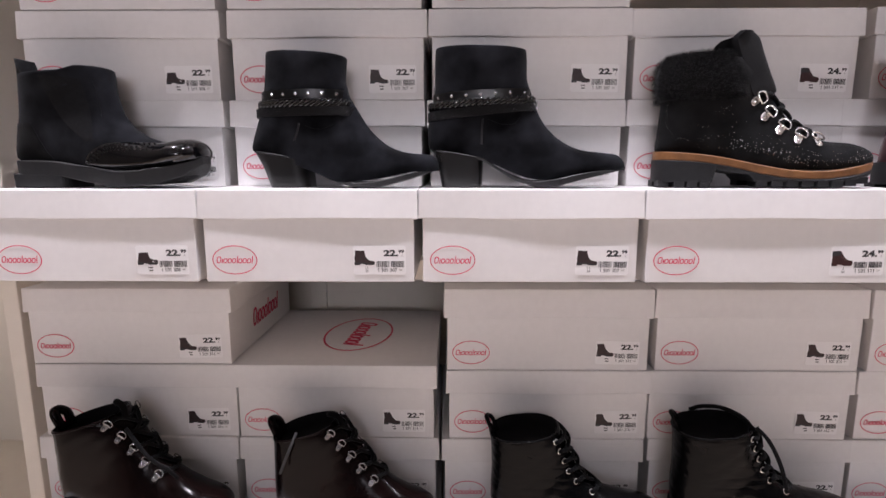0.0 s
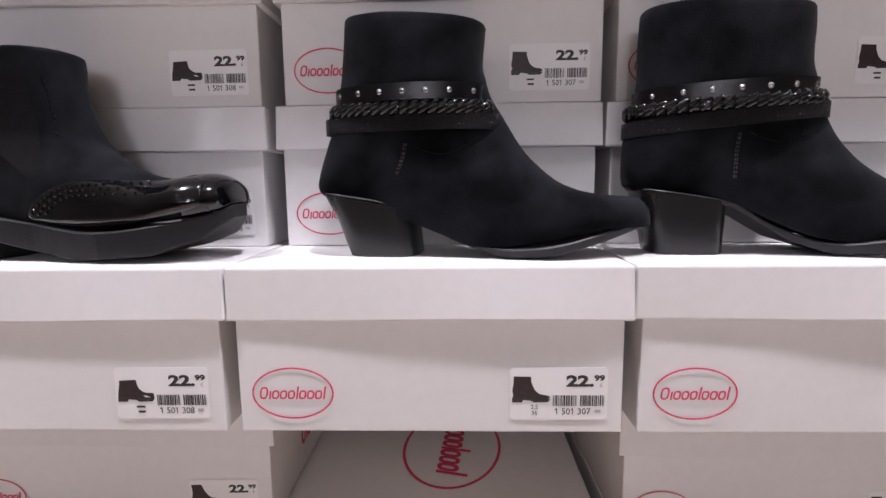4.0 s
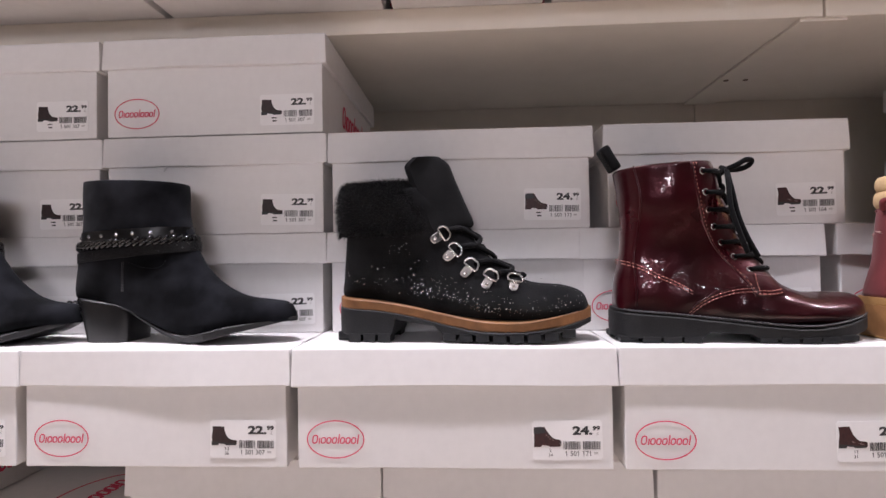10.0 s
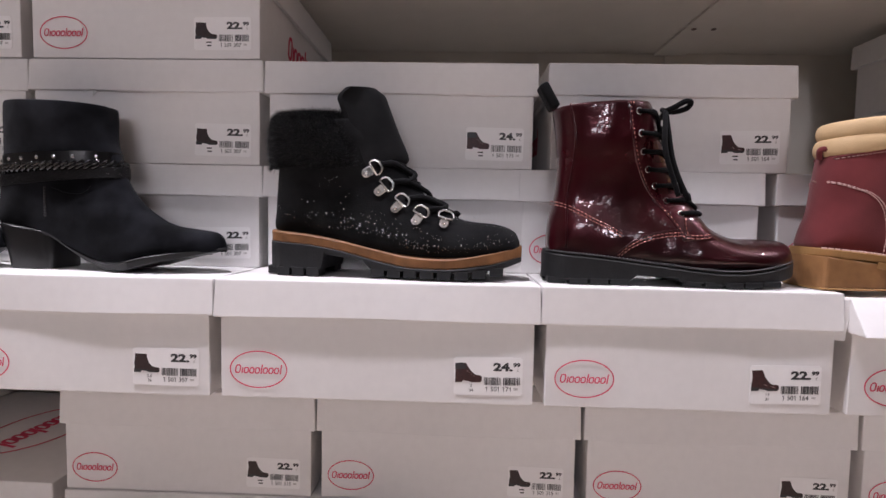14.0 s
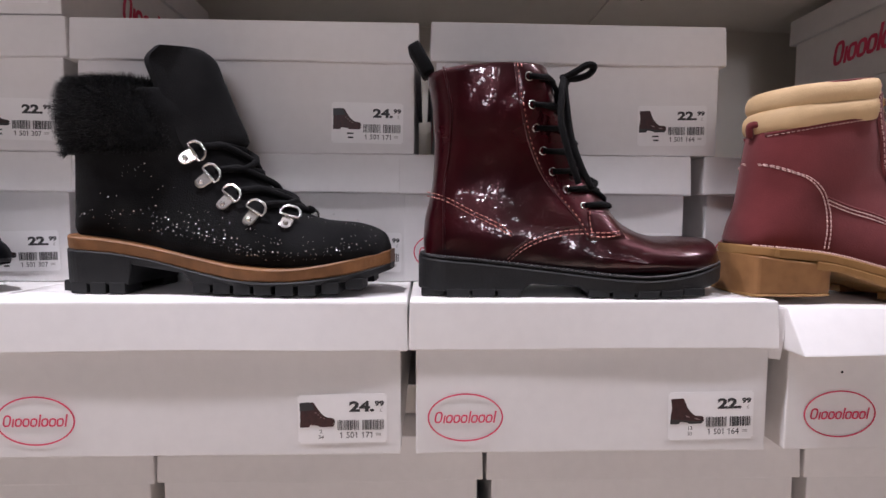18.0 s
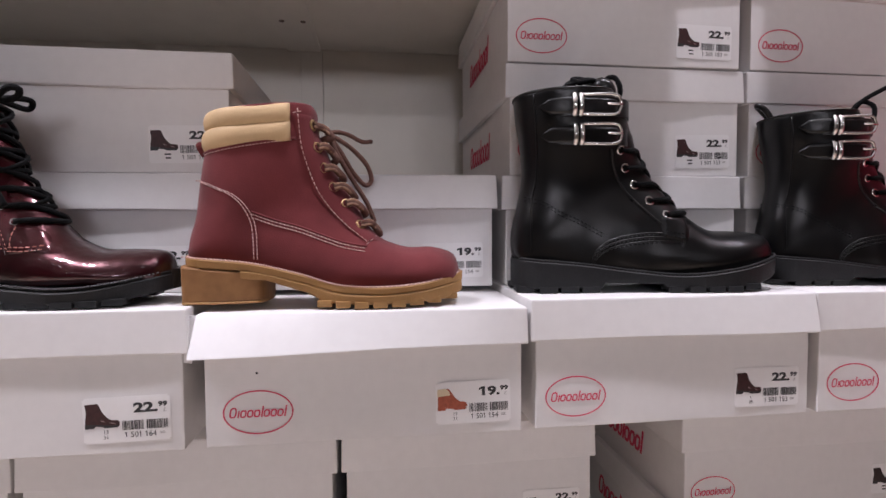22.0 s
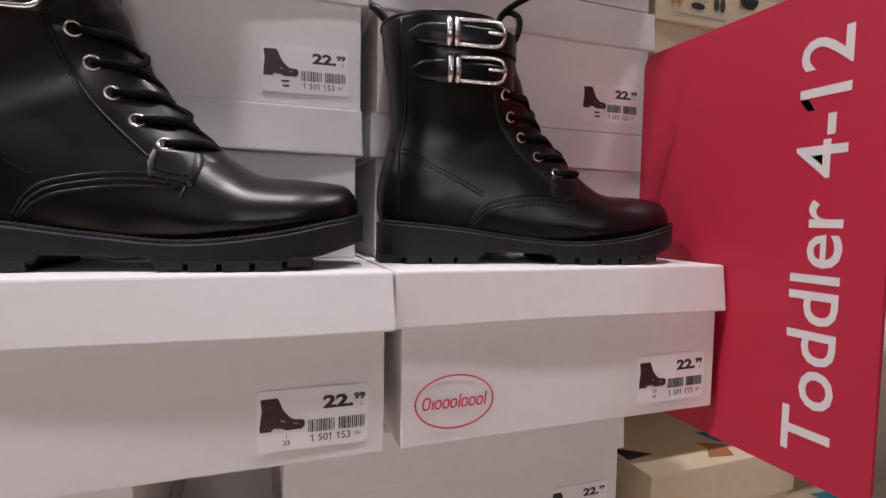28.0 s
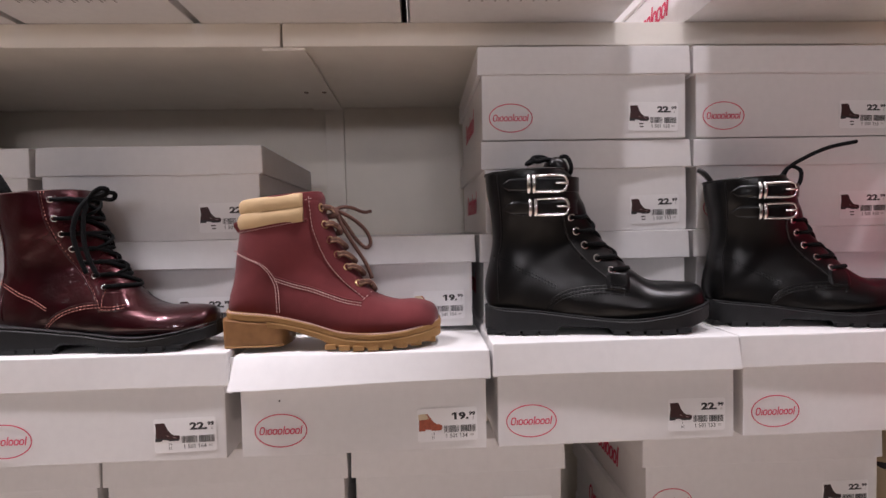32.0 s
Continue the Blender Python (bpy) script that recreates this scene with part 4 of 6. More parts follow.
def panel(up, pts_a, pts_b, parent, mat, name, label="", off=0.0012, n=28, m=8, side=-1):
    """A thin piece of leather on the upper between two lines of the side view."""
    a, b = smooth_path(pts_a, n), smooth_path(pts_b, n)
    v, f = [], []
    for i in range(n):
        for j in range(m):
            t = j / (m - 1)
            x, z = a[i] * (1 - t) + b[i] * t
            edge = i in (0, n - 1) or j in (0, m - 1)
            v.append(up.at(x, z, off if not edge else off * 0.15, side)[0])
    for i in range(n - 1):
        for j in range(m - 1):
            q = i * m + j
            f.append((q, q + 1, q + m + 1, q + m) if side > 0 else (q, q + m, q + m + 1, q + 1))
    me = mesh_of(name, v, f, mat, True)
    return part(name, me, parent, label)


def eyelet(up, x, z, parent, mat, R=0.0036, r=0.0011, side=-1):
    p, nrm = up.at(x, z, 0.0006, side)
    q = nrm.to_track_quat("Z", "Y")
    ring = [p + q @ Vector((R * math.cos(a), R * math.sin(a), 0)) for a in np.linspace(0, 2 * math.pi, 14, endpoint=False)]
    v, f = tube_geo(ring, r, 6, True)
    return part("eyelet", mesh_of("eyelet", v, f, mat, True), parent)


def front_x(up, z):
    """x of the front line at height z."""
    q = np.linspace(0, 1, len(up.r))
    sel = up.r[len(up.r) // 4:]
    return float(np.interp(z, sel[:, 3], sel[:, 2]))


def lace_bars(up, eyes, parent, mat, r=0.0019, bulge=0.003, drop=0.0):
    """Crossed laces that hug the front of the boot from eyelet to eyelet."""
    def row(x, z, side):
        xf = max(front_x(up, z), x + 0.004)
        pts = []
        for k, t in enumerate((0.0, 0.35, 0.7)):
            p, n = up.at(x + (xf - x) * t, z, 0.0006 + r * (0.9 if k else 0.2), side)
            pts.append(p)
        return pts, xf
    for i, (x, z) in enumerate(eyes):
        a, xf = row(x, z, -1)
        b, _ = row(x, z + drop, 1)
        mid = Vector((xf + bulge, 0, z + 0.0008))
        part("lace", tube("lace", a + [mid] + b[::-1], r, mat, 7, n=22, flat=0.8), parent)
        if i + 1 < len(eyes):
            x2, z2 = eyes[i + 1]
            c, xf2 = row(x2, z2, 1)
            mid = Vector(((xf + xf2) / 2 + bulge + r * 0.5, 0, (z + z2) / 2))
            part("lace", tube("lace", a + [mid] + c[::-1], r, mat, 7, n=22, flat=0.8), parent)
            if i % 2 == 0:
                c, _ = row(x2, z2, -1)
                part("lace", tube("lace", b + [mid + Vector((r * 0.6, 0, 0.001))] + c[::-1], r, mat, 7, n=22, flat=0.8), parent)


def loop(parent, pts, r, mat, name="lace_end", n=30, label=""):
    return part(name, tube(name, pts, r, mat, 7, n=n), parent, label)


def lugs(outsole, xs, width, zs, depth, height, mat, dims, x0, x1):
    """Tread blocks along both edges of the sole."""
    for x, zb in zip(xs, zs):
        w = plan(x + width / 2, x0, x1, *dims)
        for s in (-1, 1):
            y0, y1 = sorted((s * (w - 0.0004), s * max(0.004, w - depth)))
            part("tread_lug", block("tread_lug", x, x + width, y0, y1, zb - height, zb + 0.002, mat, 0.0007), outsole)

BOOT_Y = 0.711
TOE_OUT = -5.0
LID_TOP = 1.3232


def boot_thing(x, label, yaw=TOE_OUT, z=LID_TOP, y=BOOT_Y, scale=1.0, name="ankle_boot", group="display boots"):
    ob = thing(name, pose(x, y, z, 0, 0, yaw), label, "boot", group)
    ob.scale = (scale, scale, scale)
    return ob


def facing(up, edge, parent, mat, thick=0.0011):
    """The stitched-on piece of leather that carries the eyelets."""
    front = [(front_x(up, z) - 0.0035, z) for x, z in edge]
    for side in (-1, 1):
        panel(up, edge, front, parent, mat, "facing", "", thick, n=30, m=9, side=side)


# 1: chelsea boot, suede with patent wing tip
def chelsea_boot():
    t = boot_thing(-0.586, "black suede chelsea boot with glossy studded toe cap", name="chelsea_boot")
    rows = [(263, 42, 262, 48), (258, 38, 259, 58), (246, 35, 248, 63), (229, 32, 233, 63), (200, 27, 207, 60)] + ROWS_1[4:]
    up = Upper(rows, [12, 26, 34, 38, 38, 36, 34, 33, 31, 31, 33, 36, 39, 41], 0.60, nv=19)
    up.crease(0.0005, 1)
    # the collar rises in front of the elastic
    for q in range(14):
        i = up.nu - 14 + q
        g = np.clip((up.X[i] - 0.096) / 0.020, 0, 1)
        up.Z[i] += 0.0055 * (q / 13) ** 1.5 * g * g * (3 - 2 * g)
    me = up.mesh("upper", SUEDE)
    me.materials.append(PATENT_BLACK)
    for face in me.polygons:
        if face.center.x > 0.236 and face.center.z < 0.075:
            face.material_index = 1
    part("upper", me, t)
    part("lining", up.lining(LINING), t)
    dims = (0.043, 0.033, 0.034, 2.4)
    top = mm([(3, 36), (63, 35), (112, 29), (166, 22), (219, 27), (251, 34), (266, 42)])
    part("outsole", sole_mesh("outsole", top, mm([(2, 17), (80, 15), (111, 8), (154, 1), (214, 5), (246, 16), (266, 33)]), RUBBER, dims), t, "thick black rubber sole")
    part("heel", sole_mesh("heel", mm([(4, 19), (40, 18), (81, 16)]), mm([(6, 0), (40, 0), (79, 0)]), RUBBER, (0.0325, 0.0325, 0.0325, 9), n=30), t, "low black rubber heel")
    # elastic side panel, toe cap, heel counter
    panel(up, mm([(69, 142), (75, 119), (90, 85), (118, 60)]), mm([(117, 139), (120, 114), (125, 85), (129, 60)]), t, ELASTIC, "elastic_panel", "ribbed black elastic side panel", 0.0006)
    for side in (-1, 1):
        panel(up, mm([(115, 32), (122, 44), (142, 56), (169, 59), (204, 58), (222, 60), (240, 61), (250, 58)]), mm([(118, 31), (128, 29), (145, 26), (168, 25), (206, 28), (224, 33), (240, 37), (250, 41)]), t, PATENT_BLACK, "toe_cap", "glossy black patent toe cap", 0.0016, n=40, m=10, side=side)
    panel(up, mm([(42, 84), (47, 69), (56, 49), (66, 35)]), mm([(8, 85), (4, 69), (1, 52), (2, 39)]), t, NUBUCK_BLACK, "heel_counter", "black heel counter", 0.0010)
    stitches(up, [(x + 0.003, z) for x, z in mm([(42, 84), (47, 69), (56, 49), (66, 35)])], t, THREAD_BLACK, both=False)
    stitches(up, mm([(128, 136), (131, 114), (136, 90)]), t, THREAD_BLACK, both=False)
    # punched studs along the wing line
    for row, dz in enumerate((-1.5, -5.0, -8.5)):
        line = smooth_path(mm([(120, 37), (142, 54), (168, 57), (206, 57)], dz), 20 - row * 2)
        for x, z in line[row:]:
            p = up.at(x + row * 0.002, z, 0.0018)[0]
            bm = bmesh.new()
            bmesh.ops.create_uvsphere(bm, u_segments=8, v_segments=5, radius=0.0013)
            part("stud", mesh_from_bm("stud", bm, PATENT_BLACK, True), t, "", Matrix.Translation(p))
    tab = Upper([(17, 134, 36, 134), (13, 150, 32, 148), (7, 162, 29, 159), (5, 169, 27, 165)], [11, 11, 11, 10], 0.0, nu=14)
    part("pull_tab", tab.mesh("pull_tab", ELASTIC), t, "black webbing pull tab")
    return t


# 2, 3: block-heeled suede boot with three straps
def strap_band(up, back, front, height, thick, parent, mat, name, label, n=28, x_min=-1.0):
    """A band that goes right round the shaft from a back point to a front point."""
    (xb, zb), (xf, zf) = back, front
    v, f = [], []
    ring = []
    for i in range(n):
        s = 0.5 - 0.5 * math.cos(math.pi * i / (n - 1))
        ring.append((xb + (xf - xb) * s, zb + (zf - zb) * s))
    cx = (xb + xf) / 2
    half = max(abs(up.at(x, z)[0].y) for x, z in ring) + 0.0005
    loops = []
    for i in range(2 * n - 2):
        a = math.pi * i / (n - 1)
        c, s = -math.cos(a), -math.sin(a)
        e = 2 / 2.3
        x = cx + (xf - xb) / 2 * math.copysign(abs(c) ** e, c)
        z = zb + (zf - zb) * (x - xb) / (xf - xb)
        y = half * math.copysign(abs(s) ** e, s)
        loops.append((x, y, z))
    m = len(loops)
    for x, y, z in loops:
        k = Vector((x - cx, y, 0)).normalized()
        for o, h in ((0.0, -height / 2), (thick, -height / 2), (thick, height / 2), (0.0, height / 2)):
            v.append((x + k.x * o, y + k.y * o, z + h))
    for i in range(m):
        j = (i + 1) % m
        if loops[i][0] < x_min or loops[j][0] < x_min:
            continue
        for q in range(4):
            f.append((4 * i + q, 4 * i + (q + 1) % 4, 4 * j + (q + 1) % 4, 4 * j + q))
    me = mesh_of(name, v, f, mat, True)
    me.set_sharp_from_angle(angle=radians(40))
    band = part(name, me, parent, label)
    return band, loops, half


def heeled_boot(x, rows, top, bot, heel, straps, seam_pts, tab_pts, label):
    """straps: for each of the three bands the back and front end, in mm."""
    t = boot_thing(x, label, name="heeled_boot")
    rows = [(a, b + max(0, b - 118) * 0.18, c, d + max(0, d - 118) * 0.18) for a, b, c, d in rows]
    up = Upper(rows, [3, 17, 27, 33, 35, 34, 32, 30, 28, 28, 29, 30, 31, 33, 34, 35, 35], 0.62, nv=19)
    up.crease(0.0007, int(1000 + x * 1000))
    part("upper", up.mesh("upper", SUEDE), t)
    part("lining", up.lining(LINING), t)
    dims = (0.0385, 0.025, 0.0268, 1.25)
    top, bot = mm(top), mm(bot)
    part("outsole", sole_mesh("outsole", top, bot, SOLE_EDGE, dims), t, "thin black sole")
    # block heel, wider at the top and leaning forward
    v, f = [], []
    n = 40
    (hb, hz), (hf, hz2), (lf, _), (lb, _) = mm(heel)
    for zt, xb, xf, w in ((hz, hb, hf, 0.028), (hz * 0.6, hb + (lb - hb) * 0.5, hf, 0.0265), (0.0, lb, lf, 0.025)):
        for k in range(n):
            a = 2 * math.pi * k / n
            c, s = math.cos(a), math.sin(a)
            px = (xb + xf) / 2 + (xf - xb) / 2 * math.copysign(abs(c) ** 0.45, c)
            v.append((px, w * math.copysign(abs(s) ** 0.6, s), zt - (px - xb) * ((hz - hz2) / (hf - hb) if zt == hz else 0)))
    for i in range(2):
        for k in range(n):
            a, b = i * n + k, i * n + (k + 1) % n
            f.append((a, a + n, b + n, b))
    f += [tuple(range(n)), tuple(reversed(range(2 * n, 3 * n)))]
    heel_mesh = mesh_of("heel", v, f, HEEL_GREY, True)
    heel_mesh.set_sharp_from_angle(angle=radians(38))
    part("heel", heel_mesh, t, "dark grey painted block heel")
    # straps
    cx = (straps[0][0][0] + straps[0][1][0]) / 2 * MM
    s1, ring1, half = strap_band(up, *mm(straps[0]), 0.0115, 0.0018, t, LEATHER, "studded_strap", "black strap with round metal studs")
    studs = sorted(q for q in ring1 if q[1] < 0)
    for k in range(1, 8):
        x = straps[0][0][0] * MM + (straps[0][1][0] - straps[0][0][0]) * MM * (k - 0.5) / 7.0
        q = [float(np.interp(x, [p[0] for p in studs], [p[i] for p in studs])) for i in range(3)]
        nrm = Vector((q[0] - cx, q[1], 0)).normalized()
        bm = bmesh.new()
        bmesh.ops.create_uvsphere(bm, u_segments=10, v_segments=6, radius=0.0023)
        for vv in bm.verts:
            vv.co = Vector(vv.co) * 1.0
        part("stud", mesh_from_bm("stud", bm, GUNMETAL, True), s1, "", Matrix.Translation(Vector(q) + nrm * 0.0014) @ Matrix.Diagonal((1, 0.6, 1, 1)))
    # braided strap: short twisted pieces
    braid, ring2, _ = strap_band(up, *mm(straps[1]), 0.007, 0.0015, t, LEATHER, "braided_strap", "glossy braided black strap")
    ring2 = [Vector(p) for p in ring2]
    total = [0.0]
    for a, b in zip(ring2, ring2[1:] + ring2[:1]):
        total.append(total[-1] + (b - a).length)
    closed = ring2 + ring2[:1]

    def on_ring(s):
        k = [np.interp(s % total[-1], total, [p[i] for p in closed]) for i in range(3)]
        return Vector(k)
    count = 46
    for k in range(count):
        s = total[-1] * k / count
        for low, turn in ((-0.0042, 1), (0.0042, -1)):
            p, q = on_ring(s), on_ring(s + 0.0068)
            nrm = Vector((p.x - cx, p.y, 0)).normalized()
            a, b = (p, q) if turn > 0 else (q, p)
            pts = [a + nrm * 0.0010 + Vector((0, 0, low)), a * 0.5 + b * 0.5 + nrm * 0.0034 + Vector((0, 0, low * 0.45)), b + nrm * 0.0020 - Vector((0, 0, low * 0.12))]
            part("braid_strand", tube("braid_strand", pts, 0.0020, PATENT_BLACK, 7, n=6), braid)
    gl, ring3, _ = strap_band(up, *mm(straps[2]), 0.0115, 0.0020, t, GLITTER, "glitter_strap", "black glitter strap with raw edges")
    rs = random.Random(21)
    v, f = [], []
    for _ in range(70):
        q = rs.randrange(len(ring3))
        a, b = Vector(ring3[q]), Vector(ring3[(q + 1) % len(ring3)])
        p = a.lerp(b, rs.random())
        nrm = Vector((p.x - cx, p.y, 0)).normalized()
        p = p + nrm * 0.0021 + Vector((0, 0, rs.uniform(-0.005, 0.005)))
        e = Vector((-nrm.y, nrm.x, 0)) * 0.00045
        b0 = len(v)
        v += [p + e, p - e, p + Vector((0, 0, 0.0008)), p + nrm * 0.0005 + Vector((0, 0, 0.0003))]
        f += [(b0, b0 + 2, b0 + 3), (b0 + 2, b0 + 1, b0 + 3), (b0 + 1, b0, b0 + 3)]
    part("sparkle", mesh_of("sparkle", v, f, STONE), gl, "", kind="stuff")
    for d in (0, 0.0016):
        stitches(up, [(a + d, b) for a, b in mm(seam_pts)], t, THREAD_GREY, gap=0.0030, length=0.0020, r=0.0005, both=False)
    stitches(up, mm(tab_pts), t, THREAD_BLACK, gap=0.0035, length=0.0024, both=False)
    return t


PLATE_EDGE = [(0.0047 * math.cos(a), -0.0048 + 0.0047 * math.sin(a)) for a in np.linspace(math.pi, 2 * math.pi, 11)] + [(0.0050, 0.0030), (0.0042, 0.0044), (-0.0042, 0.0044), (-0.0050, 0.0030)]


def ring_lacing(up, x, z, side, turn, parent, size=1.0, mat=METAL):
    """A silver tongue-shaped plate with a rivet that holds a D-ring."""
    p, n = up.at(x, z, 0.0010, side)
    m = Matrix.Translation(p) @ n.to_track_quat("Z", "Y").to_matrix().to_4x4() @ pose(0, 0, 0, 0, 0, turn * side) @ Matrix.Diagonal((size, size, size, 1))
    e = len(PLATE_EDGE)
    inner = [(q[0] * 0.86, q[1] * 0.86 - 0.0003) for q in PLATE_EDGE]
    v = [(a, b, 0.0) for a, b in PLATE_EDGE] + [(a, b, 0.0011) for a, b in PLATE_EDGE] + [(a, b, 0.0016) for a, b in inner]
    f = [(j * e + i, j * e + (i + 1) % e, (j + 1) * e + (i + 1) % e, (j + 1) * e + i) for j in range(2) for i in range(e)] + [tuple(range(2 * e, 3 * e))]
    base = part("ring_plate", mesh_of("ring_plate", v, f, mat), parent, "silver plate with rivet", m)
    bm = bmesh.new()
    bmesh.ops.create_uvsphere(bm, u_segments=10, v_segments=6, radius=0.0022)
    part("rivet", mesh_from_bm("rivet", bm, mat, True), base, "", pose(0, -0.0045, 0.0014))
    bar = [(-0.0074, 0.0030, 0.0026), (0.0074, 0.0030, 0.0026), (0.0078, 0.0060, 0.0034), (0.0066, 0.0095, 0.0044), (0.0034, 0.0118, 0.0050), (-0.0034, 0.0118, 0.0050), (-0.0066, 0.0095, 0.0044), (-0.0078, 0.0060, 0.0034)]
    part("d_ring", tube("d_ring", bar, 0.0012, mat, 7, True), base, "silver D-ring")


# 4: hiking boot with fur collar
def hiker_boot():
    t = boot_thing(0.280, "black hiking boot with fur collar and sparkling stones", name="hiking_boot")
    rows = ROWS_4
    up = Upper(rows, [8, 26, 37, 41, 40, 38, 36, 34, 33, 33, 35, 37, 39, 41], 0.60, nu=96, nv=33)
    part("upper", up.mesh("upper", NUBUCK_BLACK), t)
    part("lining", up.lining(LINING), t)
    dims = (0.046, 0.037, 0.037, 2.6)
    top = mm([(-1, 47), (48, 43), (85, 37), (122, 29), (157, 23), (198, 22), (237, 28), (272, 36)])
    mid = mm([(-1, 36), (48, 33), (85, 27), (122, 18), (157, 12), (198, 12), (237, 17), (272, 25)])
    part("welt", sole_mesh("welt", top, mid, BROWN_WELT, dims, grow=0.0006), t, "brown layered welt")
    low = mm([(-2, 7), (63, 7), (67, 23), (108, 17), (117, 8), (204, 8), (248, 12), (272, 20)])
    sole = part("outsole", sole_mesh("outsole", mid, low, RUBBER, dims), t, "chunky black lug sole")
    lugs(sole, [0.000 + 0.0160 * i for i in range(4)], 0.0130, [0.007] * 4, 0.022, 0.007, RUBBER, dims, 0, 0.275)
    lugs(sole, [0.117 + 0.0172 * i for i in range(8)], 0.0136, [0.008, 0.008, 0.008, 0.008, 0.008, 0.008, 0.0095, 0.012, 0.015], 0.022, 0.0065, RUBBER, dims, 0, 0.275)
    # fur collar: a thick band with hairs
    band_rows = [(3, 112, 108, 113), (-1, 120, 108, 121), (-3, 139, 100, 143), (0, 156, 91, 160), (5, 164, 84, 168), (9, 166, 82, 169)]
    fur = Upper(band_rows, [37, 44, 47, 46, 42, 38], 0.0, nu=18, nv=16)
    fur.k[:] = 0
    collar = part("fur_collar", fur.mesh("fur_collar", FUR), t, "short black fur collar")
    r = random.Random(11)
    v, f = [], []
    for _ in range(15000):
        fi, fj, side = r.uniform(0, fur.nu - 1.001), r.uniform(0.4, fur.nv - 1.4), r.choice((-1, -1, 1))
        i, j = int(fi), int(fj)
        a, b = fi - i, fj - j
        x, yy, z = [(g[i, j] * (1 - a) + g[i + 1, j] * a) * (1 - b) + (g[i, j + 1] * (1 - a) + g[i + 1, j + 1] * a) * b for g in (fur.X, fur.Y, fur.Z)]
        p = Vector((x, side * yy, z))
        n = Vector((x - 0.05, side * yy * 1.6, (z - 0.135) * 0.8)).normalized()
        d = (n + Vector((r.uniform(-0.6, 0.6), r.uniform(-0.4, 0.4), r.uniform(-0.7, 0.5)))).normalized() * r.uniform(0.004, 0.0085)
        w = Vector((r.uniform(-1, 1), r.uniform(-1, 1), r.uniform(-1, 1))).normalized() * 0.00030
        b = len(v)
        v += [p - w - n * 0.001, p + w - n * 0.001, p + d]
        f.append((b, b + 1, b + 2))
    part("fur_hair", mesh_of("fur_hair", v, f, FUR_HAIR), collar, kind="stuff")
    # tongue, standing up in front of the collar
    v, f = [], []
    prof = smooth_path([(137, 118), (148, 124), (138, 149), (127, 176), (121, 191), (111, 199)], 16) * MM
    inner = smooth_path([(109, 115), (104, 124), (96, 149), (86, 174), (83, 186), (92, 195)], 16) * MM
    for (xo, zo), (xi, zi) in zip(prof, inner):
        for k in range(13):
            a = -1 + 2 * k / 12
            c = math.cos(a * math.pi / 2)
            v.append((xi + (xo - xi) * c, 0.030 * a, zi + (zo - zi) * c))
        for k in range(13):
            a = 1 - 2 * k / 12
            c = math.cos(a * math.pi / 2)
            v.append((xi + (xo - xi) * c - 0.006, 0.027 * a, zi + (zo - zi) * c))
    for i in range(15):
        for k in range(26):
            a, b = i * 26 + k, i * 26 + (k + 1) % 26
            f.append((a, b, b + 26, a + 26))
    f.append(tuple(15 * 26 + k for k in range(26)))
    me = mesh_of("tongue", v, f, NUBUCK_BLACK, True)
    me.set_sharp_from_angle(angle=radians(50))
    part("tongue", me, t, "black nubuck tongue standing up")
    # D-rings with studs and laces
    rings = mm([(112, 110), (125, 91), (143, 74), (164, 62), (190, 58)])
    for i, (x, z) in enumerate(rings):
        for side in (-1, 1):
            ring_lacing(up, x, z, side, 58 - 9 * i, t)
    lace_bars(up, [(x + 0.006, z + 0.007) for x, z in rings], t, LACE, 0.0034, 0.003)
    # rows of stones
    verts, faces = [], []
    r = random.Random(2)

    def stone(x, z, rad):
        p, n = up.at(x, z, 0.0004)
        q = n.to_track_quat("Z", "Y")
        b = len(verts)
        verts.append(p + n * rad * 0.8 + q @ Vector((rad * r.uniform(-0.5, 0.5), rad * r.uniform(-0.5, 0.5), 0)))
        for k in range(5):
            a = 2 * math.pi * k / 5
            verts.append(p + q @ Vector((rad * math.cos(a), rad * math.sin(a), 0)))
        for k in range(5):
            faces.append((b, b + 1 + k, b + 1 + (k + 1) % 5))
    # beaded bands (line, rows, share set): round the heel, above the welt, over the toe
    bands = (
        ([(8, 104), (8, 78), (16, 63), (46, 60), (90, 62)], 3, 0.40), ([(30, 52), (60, 52), (88, 49)], 2, 0.35), ([(84, 50), (103, 47), (121, 43), (151, 34), (176, 30)], 5, 0.58),
        ([(60, 90), (72, 94), (84, 93)], 4, 0.40), ([(82, 68), (121, 59), (150, 49)], 4, 0.34), ([(150, 33), (176, 29), (202, 29), (236, 34), (260, 42)], 3, 0.66),
        ([(200, 58), (228, 57), (250, 53), (262, 46)], 3, 0.42), ([(160, 47), (189, 41), (219, 40), (246, 44)], 3, 0.24), ([(40, 76), (90, 80), (120, 74)], 3, 0.10),
    )
    for line, count, share in bands:
        path = smooth_path(line, 80)
        run = np.concatenate([[0], np.cumsum(np.linalg.norm(np.diff(path, axis=0), axis=1))])
        for k in range(count):
            d = r.uniform(0.0, 2.0)
            while d < run[-1]:
                if r.random() < 0.85 * share:
                    x, z = float(np.interp(d, run, path[:, 0])), float(np.interp(d, run, path[:, 1]))
                    stone((x + r.uniform(-0.9, 0.9)) * MM, (z + 2.9 * k + r.uniform(-0.8, 0.8)) * MM, r.choice((0.0003, 0.0004, 0.0004, 0.0005, 0.0008)))
                d += 3.2
    part("sparkle", mesh_of("sparkle", verts, faces, STONE), t, "scattered tiny glittering stones", kind="stuff")
    return t


